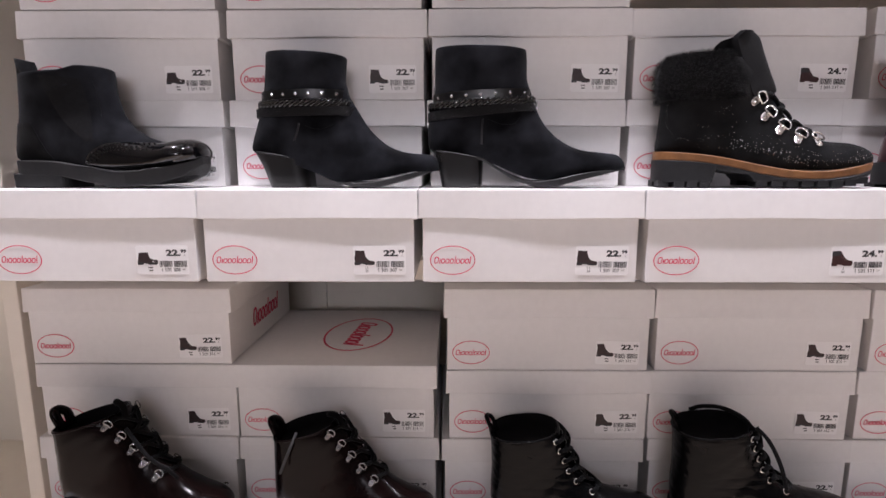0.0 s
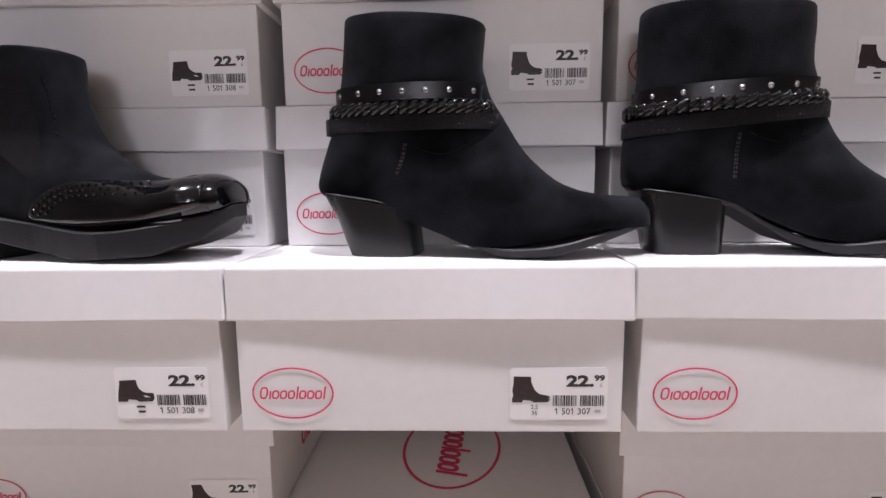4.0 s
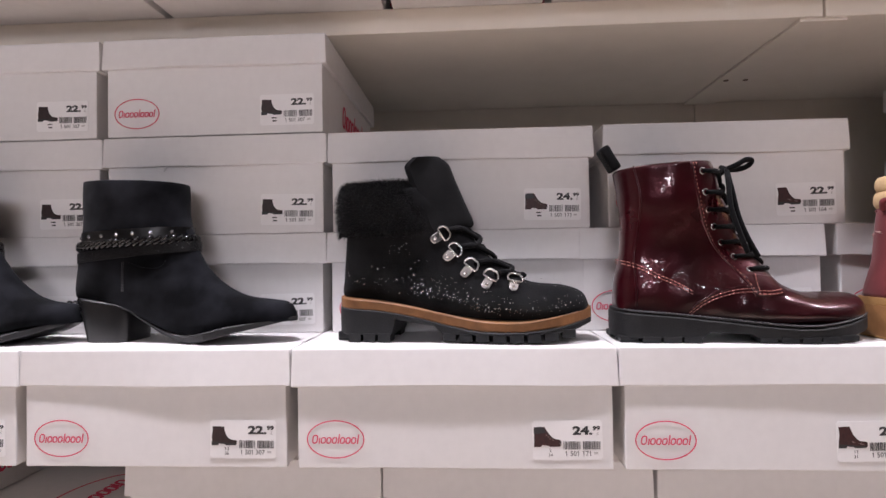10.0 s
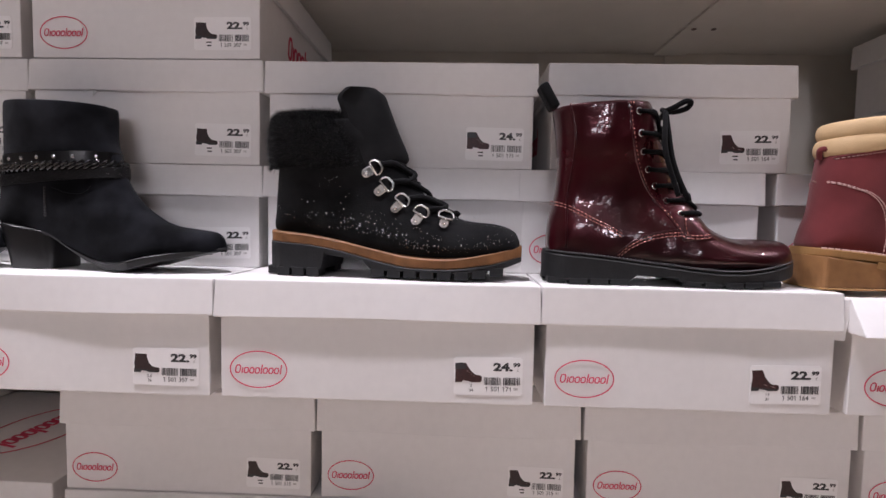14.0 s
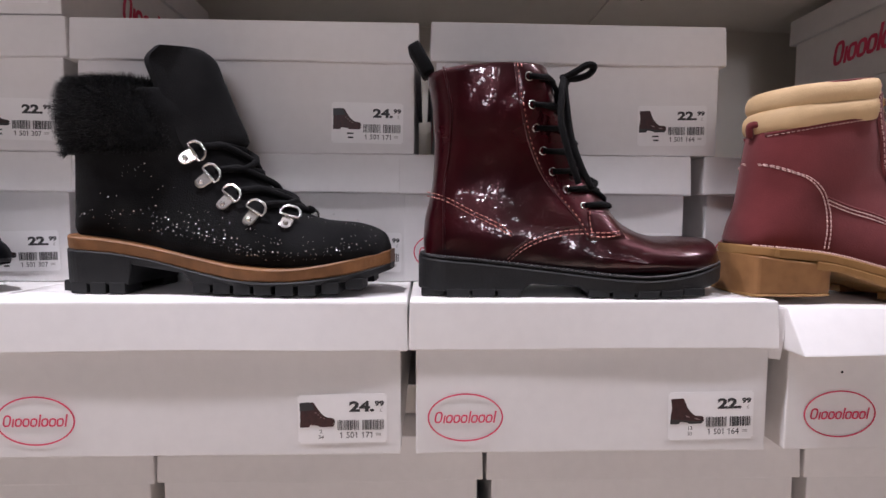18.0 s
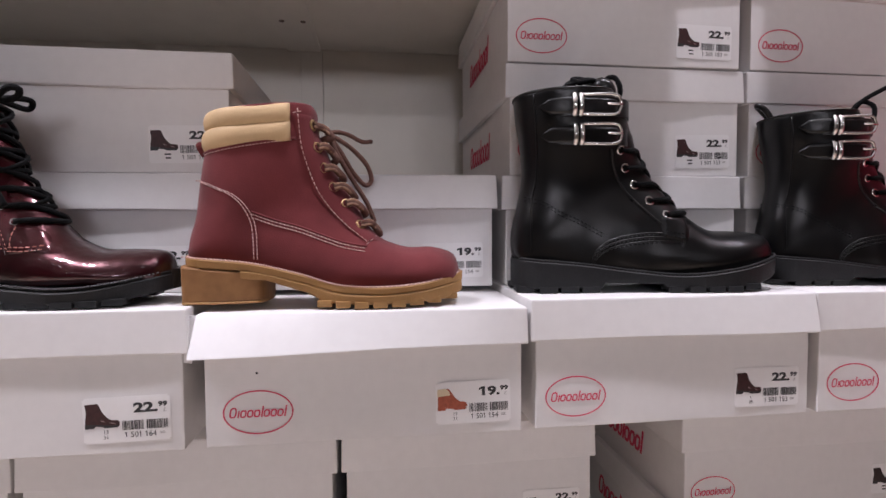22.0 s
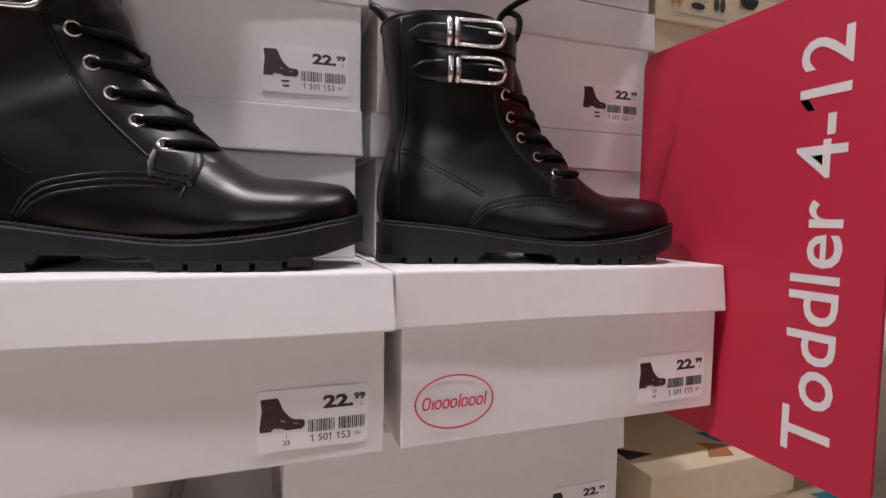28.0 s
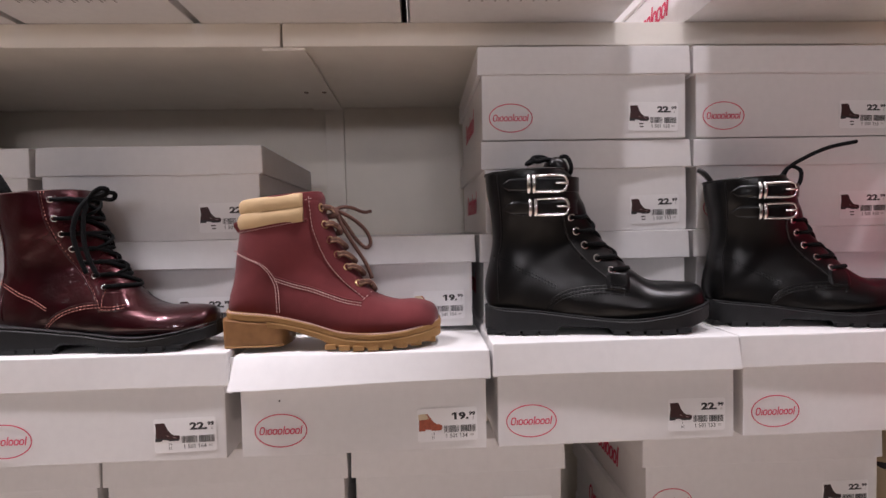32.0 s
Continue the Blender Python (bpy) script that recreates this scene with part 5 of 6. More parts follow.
# 5: burgundy patent lace-up
def patent_boot():
    t = boot_thing(0.572, "burgundy patent lace-up boot with black rubber sole", name="lace_up_boot", y=0.690, yaw=-1.0)
    rows = ROWS_5
    up = Upper(rows, [8, 25, 36, 40, 38, 35, 33, 31, 30, 31, 32, 34, 35, 36, 36], 0.60, nu=84, nv=31)
    up.ankle(0.20, 0.052, 0.092, 0.150)
    up.crease(0.0008, 4, 1.0, [(0.042, 0.078, 0.0028, 0.022), (0.018, 0.120, 0.002, 0.020)])
    part("upper", up.mesh("upper", PATENT_RED), t)
    part("lining", up.lining(LINING), t)
    dims = (0.045, 0.036, 0.036, 2.6)
    top = mm([(-1, 30), (49, 26), (103, 20), (150, 15), (181, 14), (214, 18), (251, 26)])
    sole = part("outsole", sole_mesh("outsole", top, mm([(-2, 4), (80, 4), (87, 10), (125, 8), (130, 4), (181, 3.5), (216, 5), (252, 12)]), RUBBER, dims), t, "black rubber sole")
    lugs(sole, [0.001 + 0.0200 * i for i in range(4)], 0.0180, [0.004] * 4, 0.02, 0.004, RUBBER, dims, -0.001, 0.259)
    lugs(sole, [0.131 + 0.0185 * i for i in range(5)], 0.0165, [0.004, 0.004, 0.004, 0.0045, 0.0055], 0.02, 0.0035, RUBBER, dims, -0.001, 0.259)
    part("welt", sole_mesh("welt", [(x, z + 0.003) for x, z in top], top, RUBBER, dims, grow=-0.0006), t, "dark ribbed welt")
    ts = smooth_path(top, 90)
    v, f = [], []
    for x, z in ts[2:-4]:
        w = plan(x, -0.001, 0.252, *dims) - 0.0010
        tube_geo([(x, -w, z + 0.0028), (x + 0.0018, -w, z + 0.0034)], 0.0006, 5, verts=v, faces=f)
    part("welt_stitching", mesh_of("welt_stitching", v, f, THREAD_ASH, True), t, "grey welt stitching", kind="stuff")
    eyes = mm([(83, 170), (86, 149), (90, 132), (97, 115), (106, 99), (118, 84), (131, 71)])
    for x, z in eyes:
        for side in (-1, 1):
            eyelet(up, x, z, t, METAL, 0.003, 0.0008, side)
    lace_bars(up, eyes, t, LACE, 0.0026, 0.002)
    seam(up, mm([(72, 179), (76, 153), (85, 121), (99, 94), (121, 64), (131, 45)]), t, PATENT_RED, 0.0009)
    for off in (-2.2, -5.0):
        stitches(up, [(x - off * MM, z) for x, z in mm([(72, 179), (76, 153), (85, 121), (99, 94), (121, 64), (131, 45)])], t, THREAD_RED)
    for dz in (0, -3.2):
        stitches(up, mm([(5, 83), (22, 77), (41, 67), (58, 59), (74, 49)], dz), t, THREAD_RED)
    for dz in (0, -3.2):
        stitches(up, mm([(69, 29), (80, 39), (95, 47), (116, 52), (142, 53)], dz), t, THREAD_RED)
    seam(up, mm([(69, 29), (80, 39), (95, 47), (116, 52), (142, 53)], 2.5), t, PATENT_RED, 0.0008)
    seam(up, mm([(18, 178), (24, 148), (23, 114), (19, 84), (19, 36)]), t, PATENT_RED, 0.001)
    facing(up, mm([(72, 179), (76, 153), (85, 121), (99, 94), (121, 64), (131, 45)]), t, PATENT_RED)
    for side in (-1, 1):
        panel(up, mm([(131, 68), (130, 58), (131, 45)]), mm([(153, 64), (160, 56), (163, 46)]), t, PATENT_RED, "facing_end", "", 0.0020, n=14, m=10, side=side)
    for edge in ([(133, 47), (146, 46.5), (160, 48)], [(133, 50), (146, 49.5), (160, 51)], [(134, 66), (133, 58), (134, 50)]):
        stitches(up, mm(edge), t, THREAD_RED, off=0.0022)
    # pull tab
    bm = block_bm(-0.0055, 0.0055, -0.011, 0.011, -0.014, 0.014, 0.003)
    part("pull_tab", mesh_from_bm("pull_tab", bm, LACE, True), t, "black webbing pull tab", pose(0.000, 0, 0.190, 0, -30, 0))
    # bow
    k = (0.115, -0.014, 0.174)
    loop(t, [k, (0.122, -0.020, 0.177), (0.131, -0.022, 0.182), (0.137, -0.020, 0.181), (0.134, -0.017, 0.176), (0.124, -0.015, 0.173), k], 0.0028, LACE, "lace_loop")
    loop(t, [k, (0.118, 0.004, 0.179), (0.125, 0.014, 0.179), (0.120, 0.016, 0.172), k], 0.0026, LACE, "lace_loop")
    loop(t, [k, (0.114, -0.026, 0.152), (0.117, -0.032, 0.124), (0.124, -0.035, 0.102), (0.133, -0.036, 0.084)], 0.0026, LACE)
    loop(t, [k, (0.110, -0.028, 0.158), (0.108, -0.036, 0.134), (0.114, -0.038, 0.110), (0.122, -0.038, 0.088)], 0.0026, LACE)
    return t


# 6: burgundy nubuck boot with tan padded collar
def nubuck_boot():
    t = boot_thing(0.815, "burgundy nubuck boot with tan padded collar and tan sole", name="nubuck_boot", y=0.685, yaw=0.0)
    dz = 9
    rows = ROWS_6
    up = Upper(rows, [8, 26, 37, 40, 38, 36, 33, 31, 30, 30, 31, 32, 33, 33, 33, 33, 33], 0.58)
    part("upper", up.mesh("upper", NUBUCK_RED), t)
    part("lining", up.lining(TAN), t)
    dims = (0.045, 0.035, 0.036, 2.6)
    top = mm([(17, 41), (76, 35), (118, 25), (152, 15), (192, 13), (230, 16), (268, 24)])
    mid = mm([(17, 33), (76, 28), (118, 18), (152, 8), (192, 6), (230, 9), (268, 16)])
    welt = part("welt", sole_mesh("welt", top, mid, TAN_SOLE, dims, grow=0.0004), t, "tan welt")
    # cream stitches on the welt's upper edge
    line = smooth_path(top, 90)
    v, f = [], []
    for k in range(58):
        for side in (-1, 1):
            seg = []
            for d in (0.0, 0.0013, 0.0026):
                q = 0.024 + 0.0041 * k + d
                seg.append((q, side * (plan(q, 0.017, 0.268, *dims) - 0.0012), float(np.interp(q, line[:, 0], line[:, 1])) + 0.0003))
            tube_geo(seg, 0.0007, 5, verts=v, faces=f)
    part("welt_stitching", mesh_of("welt_stitching", v, f, THREAD_CREAM, True), welt, "cream welt stitches", kind="stuff")
    sole = part("outsole", sole_mesh("outsole", mid, mm([(17, 24), (90, 20), (126, 8), (143, -1), (175, -2.5), (208, -2.5), (245, 0), (268, 6)]), TAN_SOLE, dims, x_from=0.070), t, "tan rubber sole")
    part("heel", sole_mesh("heel", mm([(19, 33), (48, 29.5), (90, 25)]), mm([(17, 2), (48, 2), (90, 2)]), WOOD_STACK, (0.035, 0.035, 0.035, 9), n=34), t, "stacked wood-look heel")
    part("heel_tip", sole_mesh("heel_tip", mm([(17, 2.2), (48, 2.2), (90, 2.2)]), mm([(17, 0), (48, 0), (90, 0)]), TAN_SOLE, (0.035, 0.035, 0.035, 9), n=34), t)
    lugs(sole, [0.134 + 0.0160 * i for i in range(8)], 0.0125, [0.000, -0.001, -0.0015, -0.0015, -0.001, 0.0, 0.001, 0.003], 0.02, 0.0040, TAN_SOLE, dims, 0, 0.267)
    # padded collar: two soft rolls round the back and sides, ending at the lacing
    for zb, zf, xb, rv in ((140, 149, 37, 9.4), (156.5, 163.5, 39, 8.8)):
        path = []
        for k in range(41):
            a = -1.0 + 2.0 * k / 40
            s = math.copysign(min(1.0, abs(a) / 0.42), a)
            if abs(a) < 0.42:
                x = xb + 30 * (1 - math.cos(s * math.pi / 2))
                y = 30.5 * math.sin(s * math.pi / 2)
            else:
                x = xb + 30 + (113 - xb - 30) * (abs(a) - 0.42) / 0.58
                y = math.copysign(30.5, a)
            path.append((x, y, zb + (zf - zb) * (x - xb) / (113 - xb)))
        v, f, m = [], [], 14
        for k, (x, y, z) in enumerate(path):
            x0_, y0_, _ = path[max(k - 1, 0)]
            x1_, y1_, _ = path[min(k + 1, 40)]
            n = Vector((-(y1_ - y0_), x1_ - x0_, 0)).normalized()
            if n.x * (x - 78) + n.y * y < 0:
                n = -n
            taper = 0.86 if k in (0, 40) else 1.0
            for q in range(m):
                w = 2 * math.pi * q / m
                v.append(Vector((x, y, z)) * MM + n * (4.9 * MM * taper * math.cos(w)) + Vector((0, 0, rv * MM * (1 if taper == 1 else 0.96) * math.sin(w))))
        for k in range(40):
            for q in range(m):
                a, b = k * m + q, k * m + (q + 1) % m
                f.append((a, b, b + m, a + m))
        f += [tuple(reversed(range(m))), tuple(range(40 * m, 41 * m))]
        part("collar_roll", mesh_of("collar_roll", v, f, TAN, True), t, "tan padded leather roll")
    facing(up, mm([(114, 164), (117, 150), (120, 131), (132, 97), (151, 72), (174, 53)]), t, NUBUCK_RED, 0.0016)
    eyes = mm([(130, 156), (134, 136), (139, 118), (147, 101), (158, 86), (171, 67)])
    for x, z in eyes:
        for side in (-1, 1):
            eyelet(up, x, z, t, BRASS, 0.0042, 0.0013, side)
    for x, z in eyes:
        # each row runs down over the front to the far side
        xf = max(front_x(up, z - 0.006), x + 0.010)
        near = [up.at(x, z, 0.0016)[0], up.at(x + 0.35 * (xf - x), z - 0.0005, 0.0048)[0], up.at(x + 0.75 * (xf - x), z - 0.004, 0.0050)[0]]
        far = [up.at(x + 0.6 * (xf - x), z - 0.011, 0.0040, 1)[0], up.at(x, z - 0.010, 0.0016, 1)[0]]
        run = near + [Vector((xf + 0.0055, 0, z - 0.0085))] + far
        row = part("lace", tube("lace", run, 0.0034, LACE_BROWN, 8, n=26), t, "brown lace with pale stripes")
        for dy, dz in ((-0.0018, 0.0022), (-0.0026, -0.0014)):
            part("lace_stripe", tube("lace_stripe", [q + Vector((0.0006, dy * (1 if q.y < 0 else -0.6), dz)) for q in run], 0.0013, LACE_TAN, 6, n=26), row)
    stitches(up, mm([(118, 168), (119, 152), (122, 131), (134, 97), (153, 72), (177, 51)]), t, THREAD_CREAM, gap=0.0046, length=0.003, off=0.0020)
    stitches(up, mm([(177, 50), (186, 58), (188, 67)]), t, THREAD_CREAM)
    for d in (0, 3):
        stitches(up, [(x + d * MM, z) for x, z in mm([(25, 108), (37, 104)] + [(49, 99), (61, 94), (71, 85), (78, 71), (80, 56), (80, 36)])], t, THREAD_CREAM, gap=0.0034, length=0.0026, r=0.00046)
    for d in (0, -2.8):
        stitches(up, mm([(79, 77), (98, 70), (119, 64), (140, 56), (157, 50), (177, 46)], d), t, THREAD_CREAM, gap=0.0034, length=0.0026, r=0.00046)
    seam(up, mm([(79, 77), (98, 70), (119, 64), (140, 56), (157, 50), (177, 46)], 2), t, NUBUCK_RED, 0.0009)
    stitches(up, mm([(115, 164), (119, 166), (124, 166)]), t, THREAD_CREAM)
    stitches(up, mm([(38, 128.5), (60, 132), (90, 137), (116, 141)]), t, THREAD_CREAM, gap=0.003, length=0.0018)
    seam(up, mm([(37, 130), (60, 133.5), (90, 138.5), (117, 142.5)]), t, NUBUCK_RED, 0.0012)
    # welt stitching
    ts = smooth_path(top, 120)
    v, f = [], []
    for x, z in ts[2:-3:1]:
        w = plan(x, 0, 0.267, *dims) - 0.0012
        tube_geo([(x, -w, z + 0.0006), (x + 0.0014, -w, z + 0.0006)], 0.0006, 5, verts=v, faces=f)
    part("welt_stitching", mesh_of("welt_stitching", v, f, THREAD_CREAM, True), t, kind="stuff")
    # bow and ends
    k = (0.140, 0.016, 0.155)
    loop(t, [k, (0.150, 0.028, 0.158), (0.160, 0.038, 0.157), (0.172, 0.046, 0.152), (0.182, 0.050, 0.153)], 0.0022, LACE_BROWN)
    loop(t, [k, (0.152, 0.022, 0.138), (0.164, 0.030, 0.118), (0.175, 0.036, 0.107), (0.181, 0.038, 0.113), (0.176, 0.036, 0.128), (0.160, 0.028, 0.144), k], 0.0024, LACE_BROWN, "lace_loop", n=48)
    loop(t, [k, (0.152, 0.014, 0.130), (0.165, 0.016, 0.108), (0.177, 0.016, 0.088), (0.184, 0.014, 0.070)], 0.0024, LACE_BROWN)
    loop(t, [(0.044, -0.007, 0.126), (0.036, -0.007, 0.138), (0.030, -0.004, 0.138), (0.033, 0.0, 0.130)], 0.003, NUBUCK_RED, "pull_tab")
    return t


# 7, 8: black leather buckle boots
def buckle(parent, up, x0, x1, zc, h):
    """A silver frame buckle with tongue and two keeper bars, and its strap."""
    y = min(up.at(x, zc)[0].y for x in np.linspace(x0, x1, 7)) - 0.0066
    r = 0.0015
    xm = x0 + 0.0325
    pts = [(xm, y, zc + h / 2), (x1 - 0.006, y, zc + h / 2), (x1, y + 0.0005, zc + h / 2 - 0.006), (x1 + 0.0005, y + 0.0005, zc), (x1, y + 0.0005, zc - h / 2 + 0.006), (x1 - 0.006, y, zc - h / 2), (xm, y, zc - h / 2)]
    ob = part("buckle", tube("buckle", pts, r, METAL, 8, n=48), parent, "engraved silver buckle")
    part("buckle_pin", tube("buckle_pin", [(x1 - 0.013, y - 0.001, zc + 0.0005), (x1 + 0.001, y - 0.001, zc)], 0.0013, METAL), ob)
    for k in range(2):
        xk = x0 + 0.0245 + 0.0060 * k
        part("keeper_bar", tube("keeper_bar", [(xk, y + 0.002, zc - h / 2 - 0.0008), (xk, y - 0.0012, zc - h / 3), (xk, y - 0.0022, zc), (xk, y - 0.0012, zc + h / 3), (xk, y + 0.002, zc + h / 2 + 0.0008)], 0.0023, METAL, 8, n=14), ob)


def buckle_boot(x, y, yaw, scale, label, ends, tab=False):
    t = boot_thing(x, label, yaw, y=y, scale=scale, name="buckle_boot")
    rows = ROWS_7
    up = Upper(rows, [8, 26, 38, 42, 40, 37, 35, 33, 32, 32, 34, 37, 40, 42, 43, 43], 0.58, nu=72, nv=23)
    up.ankle(0.15, 0.066, 0.108, 0.168)
    up.crease(0.0007, 9, 0.8, [(0.070, 0.095, 0.0025, 0.026)])
    part("upper", up.mesh("upper", LEATHER), t)
    part("lining", up.lining(LINING), t)
    dims = (0.047, 0.037, 0.037, 3.4)
    top = mm([(1, 32), (60, 27), (113, 20), (162, 16), (212, 21), (245, 28), (273, 34)])
    sole = part("outsole", sole_mesh("outsole", top, mm([(0, 4), (83, 4), (87, 9), (142, 8), (146, 4), (212, 4), (240, 8), (273, 18)]), RUBBER, dims), t, "thick black rubber sole")
    lugs(sole, [0.001 + 0.0207 * i for i in range(4)], 0.0178, [0.004] * 4, 0.02, 0.004, RUBBER, dims, 0, 0.276)
    lugs(sole, [0.147 + 0.0185 * i for i in range(5)], 0.0155, [0.004, 0.004, 0.004, 0.004, 0.006], 0.02, 0.004, RUBBER, dims, 0, 0.276)
    # rope welt: short twisted strands round the edge, from heel to heel by way of the toe
    ts = smooth_path(top, 70)
    xs = [0.0045 + 0.2655 * (0.5 - 0.5 * math.cos(math.pi * k / 160)) for k in range(161)]
    xs = [q for q in xs if q < 0.14 or plan(q, 0, 0.273, *dims) > 0.0125]
    edge = [(q, -plan(q, 0, 0.273, *dims) + 0.0022) for q in xs]
    edge = edge + [(q, -w) for q, w in reversed(edge)]
    run = [0.0]
    for p, q in zip(edge[:-1], edge[1:]):
        run.append(run[-1] + math.hypot(q[0] - p[0], q[1] - p[1]))
    ex, ey = [p[0] for p in edge], [p[1] for p in edge]
    v, f = [], []
    s = 0.0
    while s + 0.006 < run[-1]:
        strand = []
        for d, dz in ((0.0, 0.0004), (0.003, 0.0011), (0.006, 0.0017)):
            px, py = float(np.interp(s + d, run, ex)), float(np.interp(s + d, run, ey))
            strand.append((px, py, float(np.interp(px, ts[:, 0], ts[:, 1])) + dz))
        tube_geo(strand, 0.0013, 6, verts=v, faces=f)
        s += 0.0041
    part("welt_rope", mesh_of("welt_rope", v, f, RUBBER, True), t, "black rope-patterned welt", kind="stuff")
    # ankle straps and buckles
    for zc in (0.176, 0.1495):
        strap_band(up, (0.006, zc), (0.1155, zc + 0.002), 0.0170, 0.0020, t, LEATHER, "ankle_strap", "black leather ankle strap", n=40, x_min=0.040)
    for zc, dx in ((0.1775, 0.0), (0.151, 0.002)):
        lines = [[(px * MM + dx, zc + k * pz * MM) for px, pz in ((22, 0.5), (27, 5), (33, 7.9), (60, 8.1), (97, 8))] for k in (1, -1)]
        panel(up, lines[0], lines[1], t, LEATHER, "strap_tip", "pointed strap end", 0.0046, n=34, m=10)
        buckle(t, up, 0.026 + dx, 0.094 + dx, zc, 0.0182)
    eyes = mm([(103, 139), (110, 122), (120, 105), (134, 89), (150, 75)])
    for x_, z_ in eyes:
        for side in (-1, 1):
            eyelet(up, x_, z_, t, METAL, 0.0040, 0.0012, side)
    lace_bars(up, eyes, t, LACE, 0.0027, -0.003)
    seam(up, mm([(93, 139), (98, 121), (108, 102), (124, 84), (143, 66)]), t, LEATHER, 0.001)
    stitches(up, [(a - 0.0022, b) for a, b in mm([(93, 139), (98, 121), (108, 102), (124, 84), (143, 66)])], t, THREAD_BLACK)
    facing(up, mm([(93, 139), (98, 121), (108, 102), (124, 84), (143, 66)]), t, LEATHER)
    for side in (-1, 1):
        panel(up, mm([(143, 73), (142, 63), (143, 53)]), mm([(172, 72), (171, 62), (167, 49)]), t, LEATHER, "facing_end", "", 0.0022, n=14, m=10, side=side)
    for edge in ([(145, 55), (156, 52.5), (166, 51)], [(145, 59), (156, 56.5), (167, 55)], [(147, 70), (146, 62), (147, 56)]):
        stitches(up, mm(edge), t, THREAD_BLACK, r=0.0006, off=0.0024)
    for dz in (0, -3.5):
        stitches(up, mm([(10, 94), (28, 88), (44, 78), (60, 71), (87, 56)], dz), t, THREAD_BLACK, r=0.0006)
    for dz in (0, -4, -8):
        seam(up, mm([(73, 32), (81, 44), (95, 52), (124, 57), (160, 57)], dz), t, LEATHER, 0.0008)
        stitches(up, mm([(73, 32), (81, 44), (95, 52), (124, 57), (160, 57)], dz - 1.6), t, THREAD_BLACK)
    seam(up, mm([(160, 61), (163, 50), (161, 44)]), t, LEATHER, 0.0009)
    seam(up, mm([(16, 190), (20, 150), (21, 114), (16, 86), (16, 40)]), t, LEATHER, 0.001)
    if tab:
        loop(t, [(0.012, -0.006, 0.188), (0.001, -0.006, 0.204), (-0.005, 0, 0.210), (0.003, 0.006, 0.206), (0.014, 0.006, 0.194)], 0.0034, LEATHER, "pull_tab")
    # padded top edge
    rim = [(up.X[-1, j], -up.Y[-1, j] * 0.975, up.Z[-1, j]) for j in range(up.nv)] + [(up.X[-1, j], up.Y[-1, j] * 0.975, up.Z[-1, j]) for j in reversed(range(1, up.nv - 1))]
    part("padded_edge", tube("padded_edge", rim, 0.0014, LEATHER, 8, True), t)
    if not tab:
        tongue = Upper([(88, 176, 106, 178), (81, 192, 106, 194), (76, 203, 103, 205), (79, 209, 98, 210), (84, 211, 93, 211)], [20, 23, 23, 20, 15], 0.0, nu=18)
        part("tongue", tongue.mesh("tongue", LEATHER), t, "padded black leather tongue")
    for pts in ends:
        loop(t, pts, 0.0026, LACE, "lace_loop" if len(pts) > 5 else "lace_end", n=40)
    return t


chelsea_boot()
heeled_boot(-0.271, ROWS_2, [(7, 49), (31, 46), (60, 41), (87, 31), (105, 22), (128, 12), (151, 7), (186, 10), (220, 18), (259, 27)],
            [(7, 46), (31, 43), (60, 38), (87, 28), (105, 18), (126, 7), (151, 0), (186, 2), (220, 11), (259, 24)], [(11, 47), (83, 35), (86, 0), (31, 0)], ([(23, 118), (134, 120)], [(20, 107), (139, 109)], [(14, 97), (146, 99)]), [(78, 83), (75, 71), (70, 59)], [(87, 80), (99, 76), (110, 76), (126, 83)],
            "black suede heeled boot with studded ankle straps")
heeled_boot(-0.030, ROWS_3, [(6, 50), (36, 46), (76, 39), (97, 26), (123, 14), (145, 9), (167, 11), (204, 19), (264, 27)],
            [(6, 47), (36, 43), (76, 35), (97, 22), (119, 9), (145, 1), (171, 2), (204, 11), (264, 24)], [(9, 48), (76, 39), (75, 0), (21, 0)], ([(10, 115), (136, 121)], [(6, 105), (140, 113)], [(3, 92), (145, 105)]), [(75, 88), (74, 73), (74, 56)], [(83, 88), (98, 82), (116, 82), (124, 92)],
            "black suede heeled boot with braided and glitter straps")
hiker_boot()
patent_boot()
nubuck_boot()
buckle_boot(1.138, 0.711, TOE_OUT, 1.0, "tall black leather boot with two silver buckles", [
    [(0.100, -0.010, 0.190), (0.092, -0.008, 0.206), (0.074, -0.012, 0.210), (0.054, -0.008, 0.205), (0.066, 0.0, 0.212), (0.088, 0.000, 0.208), (0.100, -0.010, 0.190)],
    [(0.092, -0.004, 0.200), (0.080, -0.014, 0.209), (0.066, -0.014, 0.207), (0.062, -0.004, 0.213), (0.078, 0.004, 0.214), (0.092, -0.004, 0.200)],
    [(0.098, -0.006, 0.194), (0.094, -0.010, 0.210), (0.101, -0.014, 0.212), (0.106, -0.016, 0.202), (0.105, -0.014, 0.192), (0.098, -0.006, 0.194)]])
buckle_boot(1.426, 0.722, -9.0, 0.935, "smaller black leather boot with two silver buckles", [
    [(0.098, -0.010, 0.194), (0.103, -0.014, 0.208), (0.122, -0.018, 0.221), (0.150, -0.020, 0.233), (0.182, -0.022, 0.239)],
    [(0.098, -0.006, 0.198), (0.106, -0.012, 0.210), (0.116, -0.018, 0.204), (0.114, -0.020, 0.188), (0.106, -0.018, 0.182), (0.098, -0.008, 0.196)]], True)


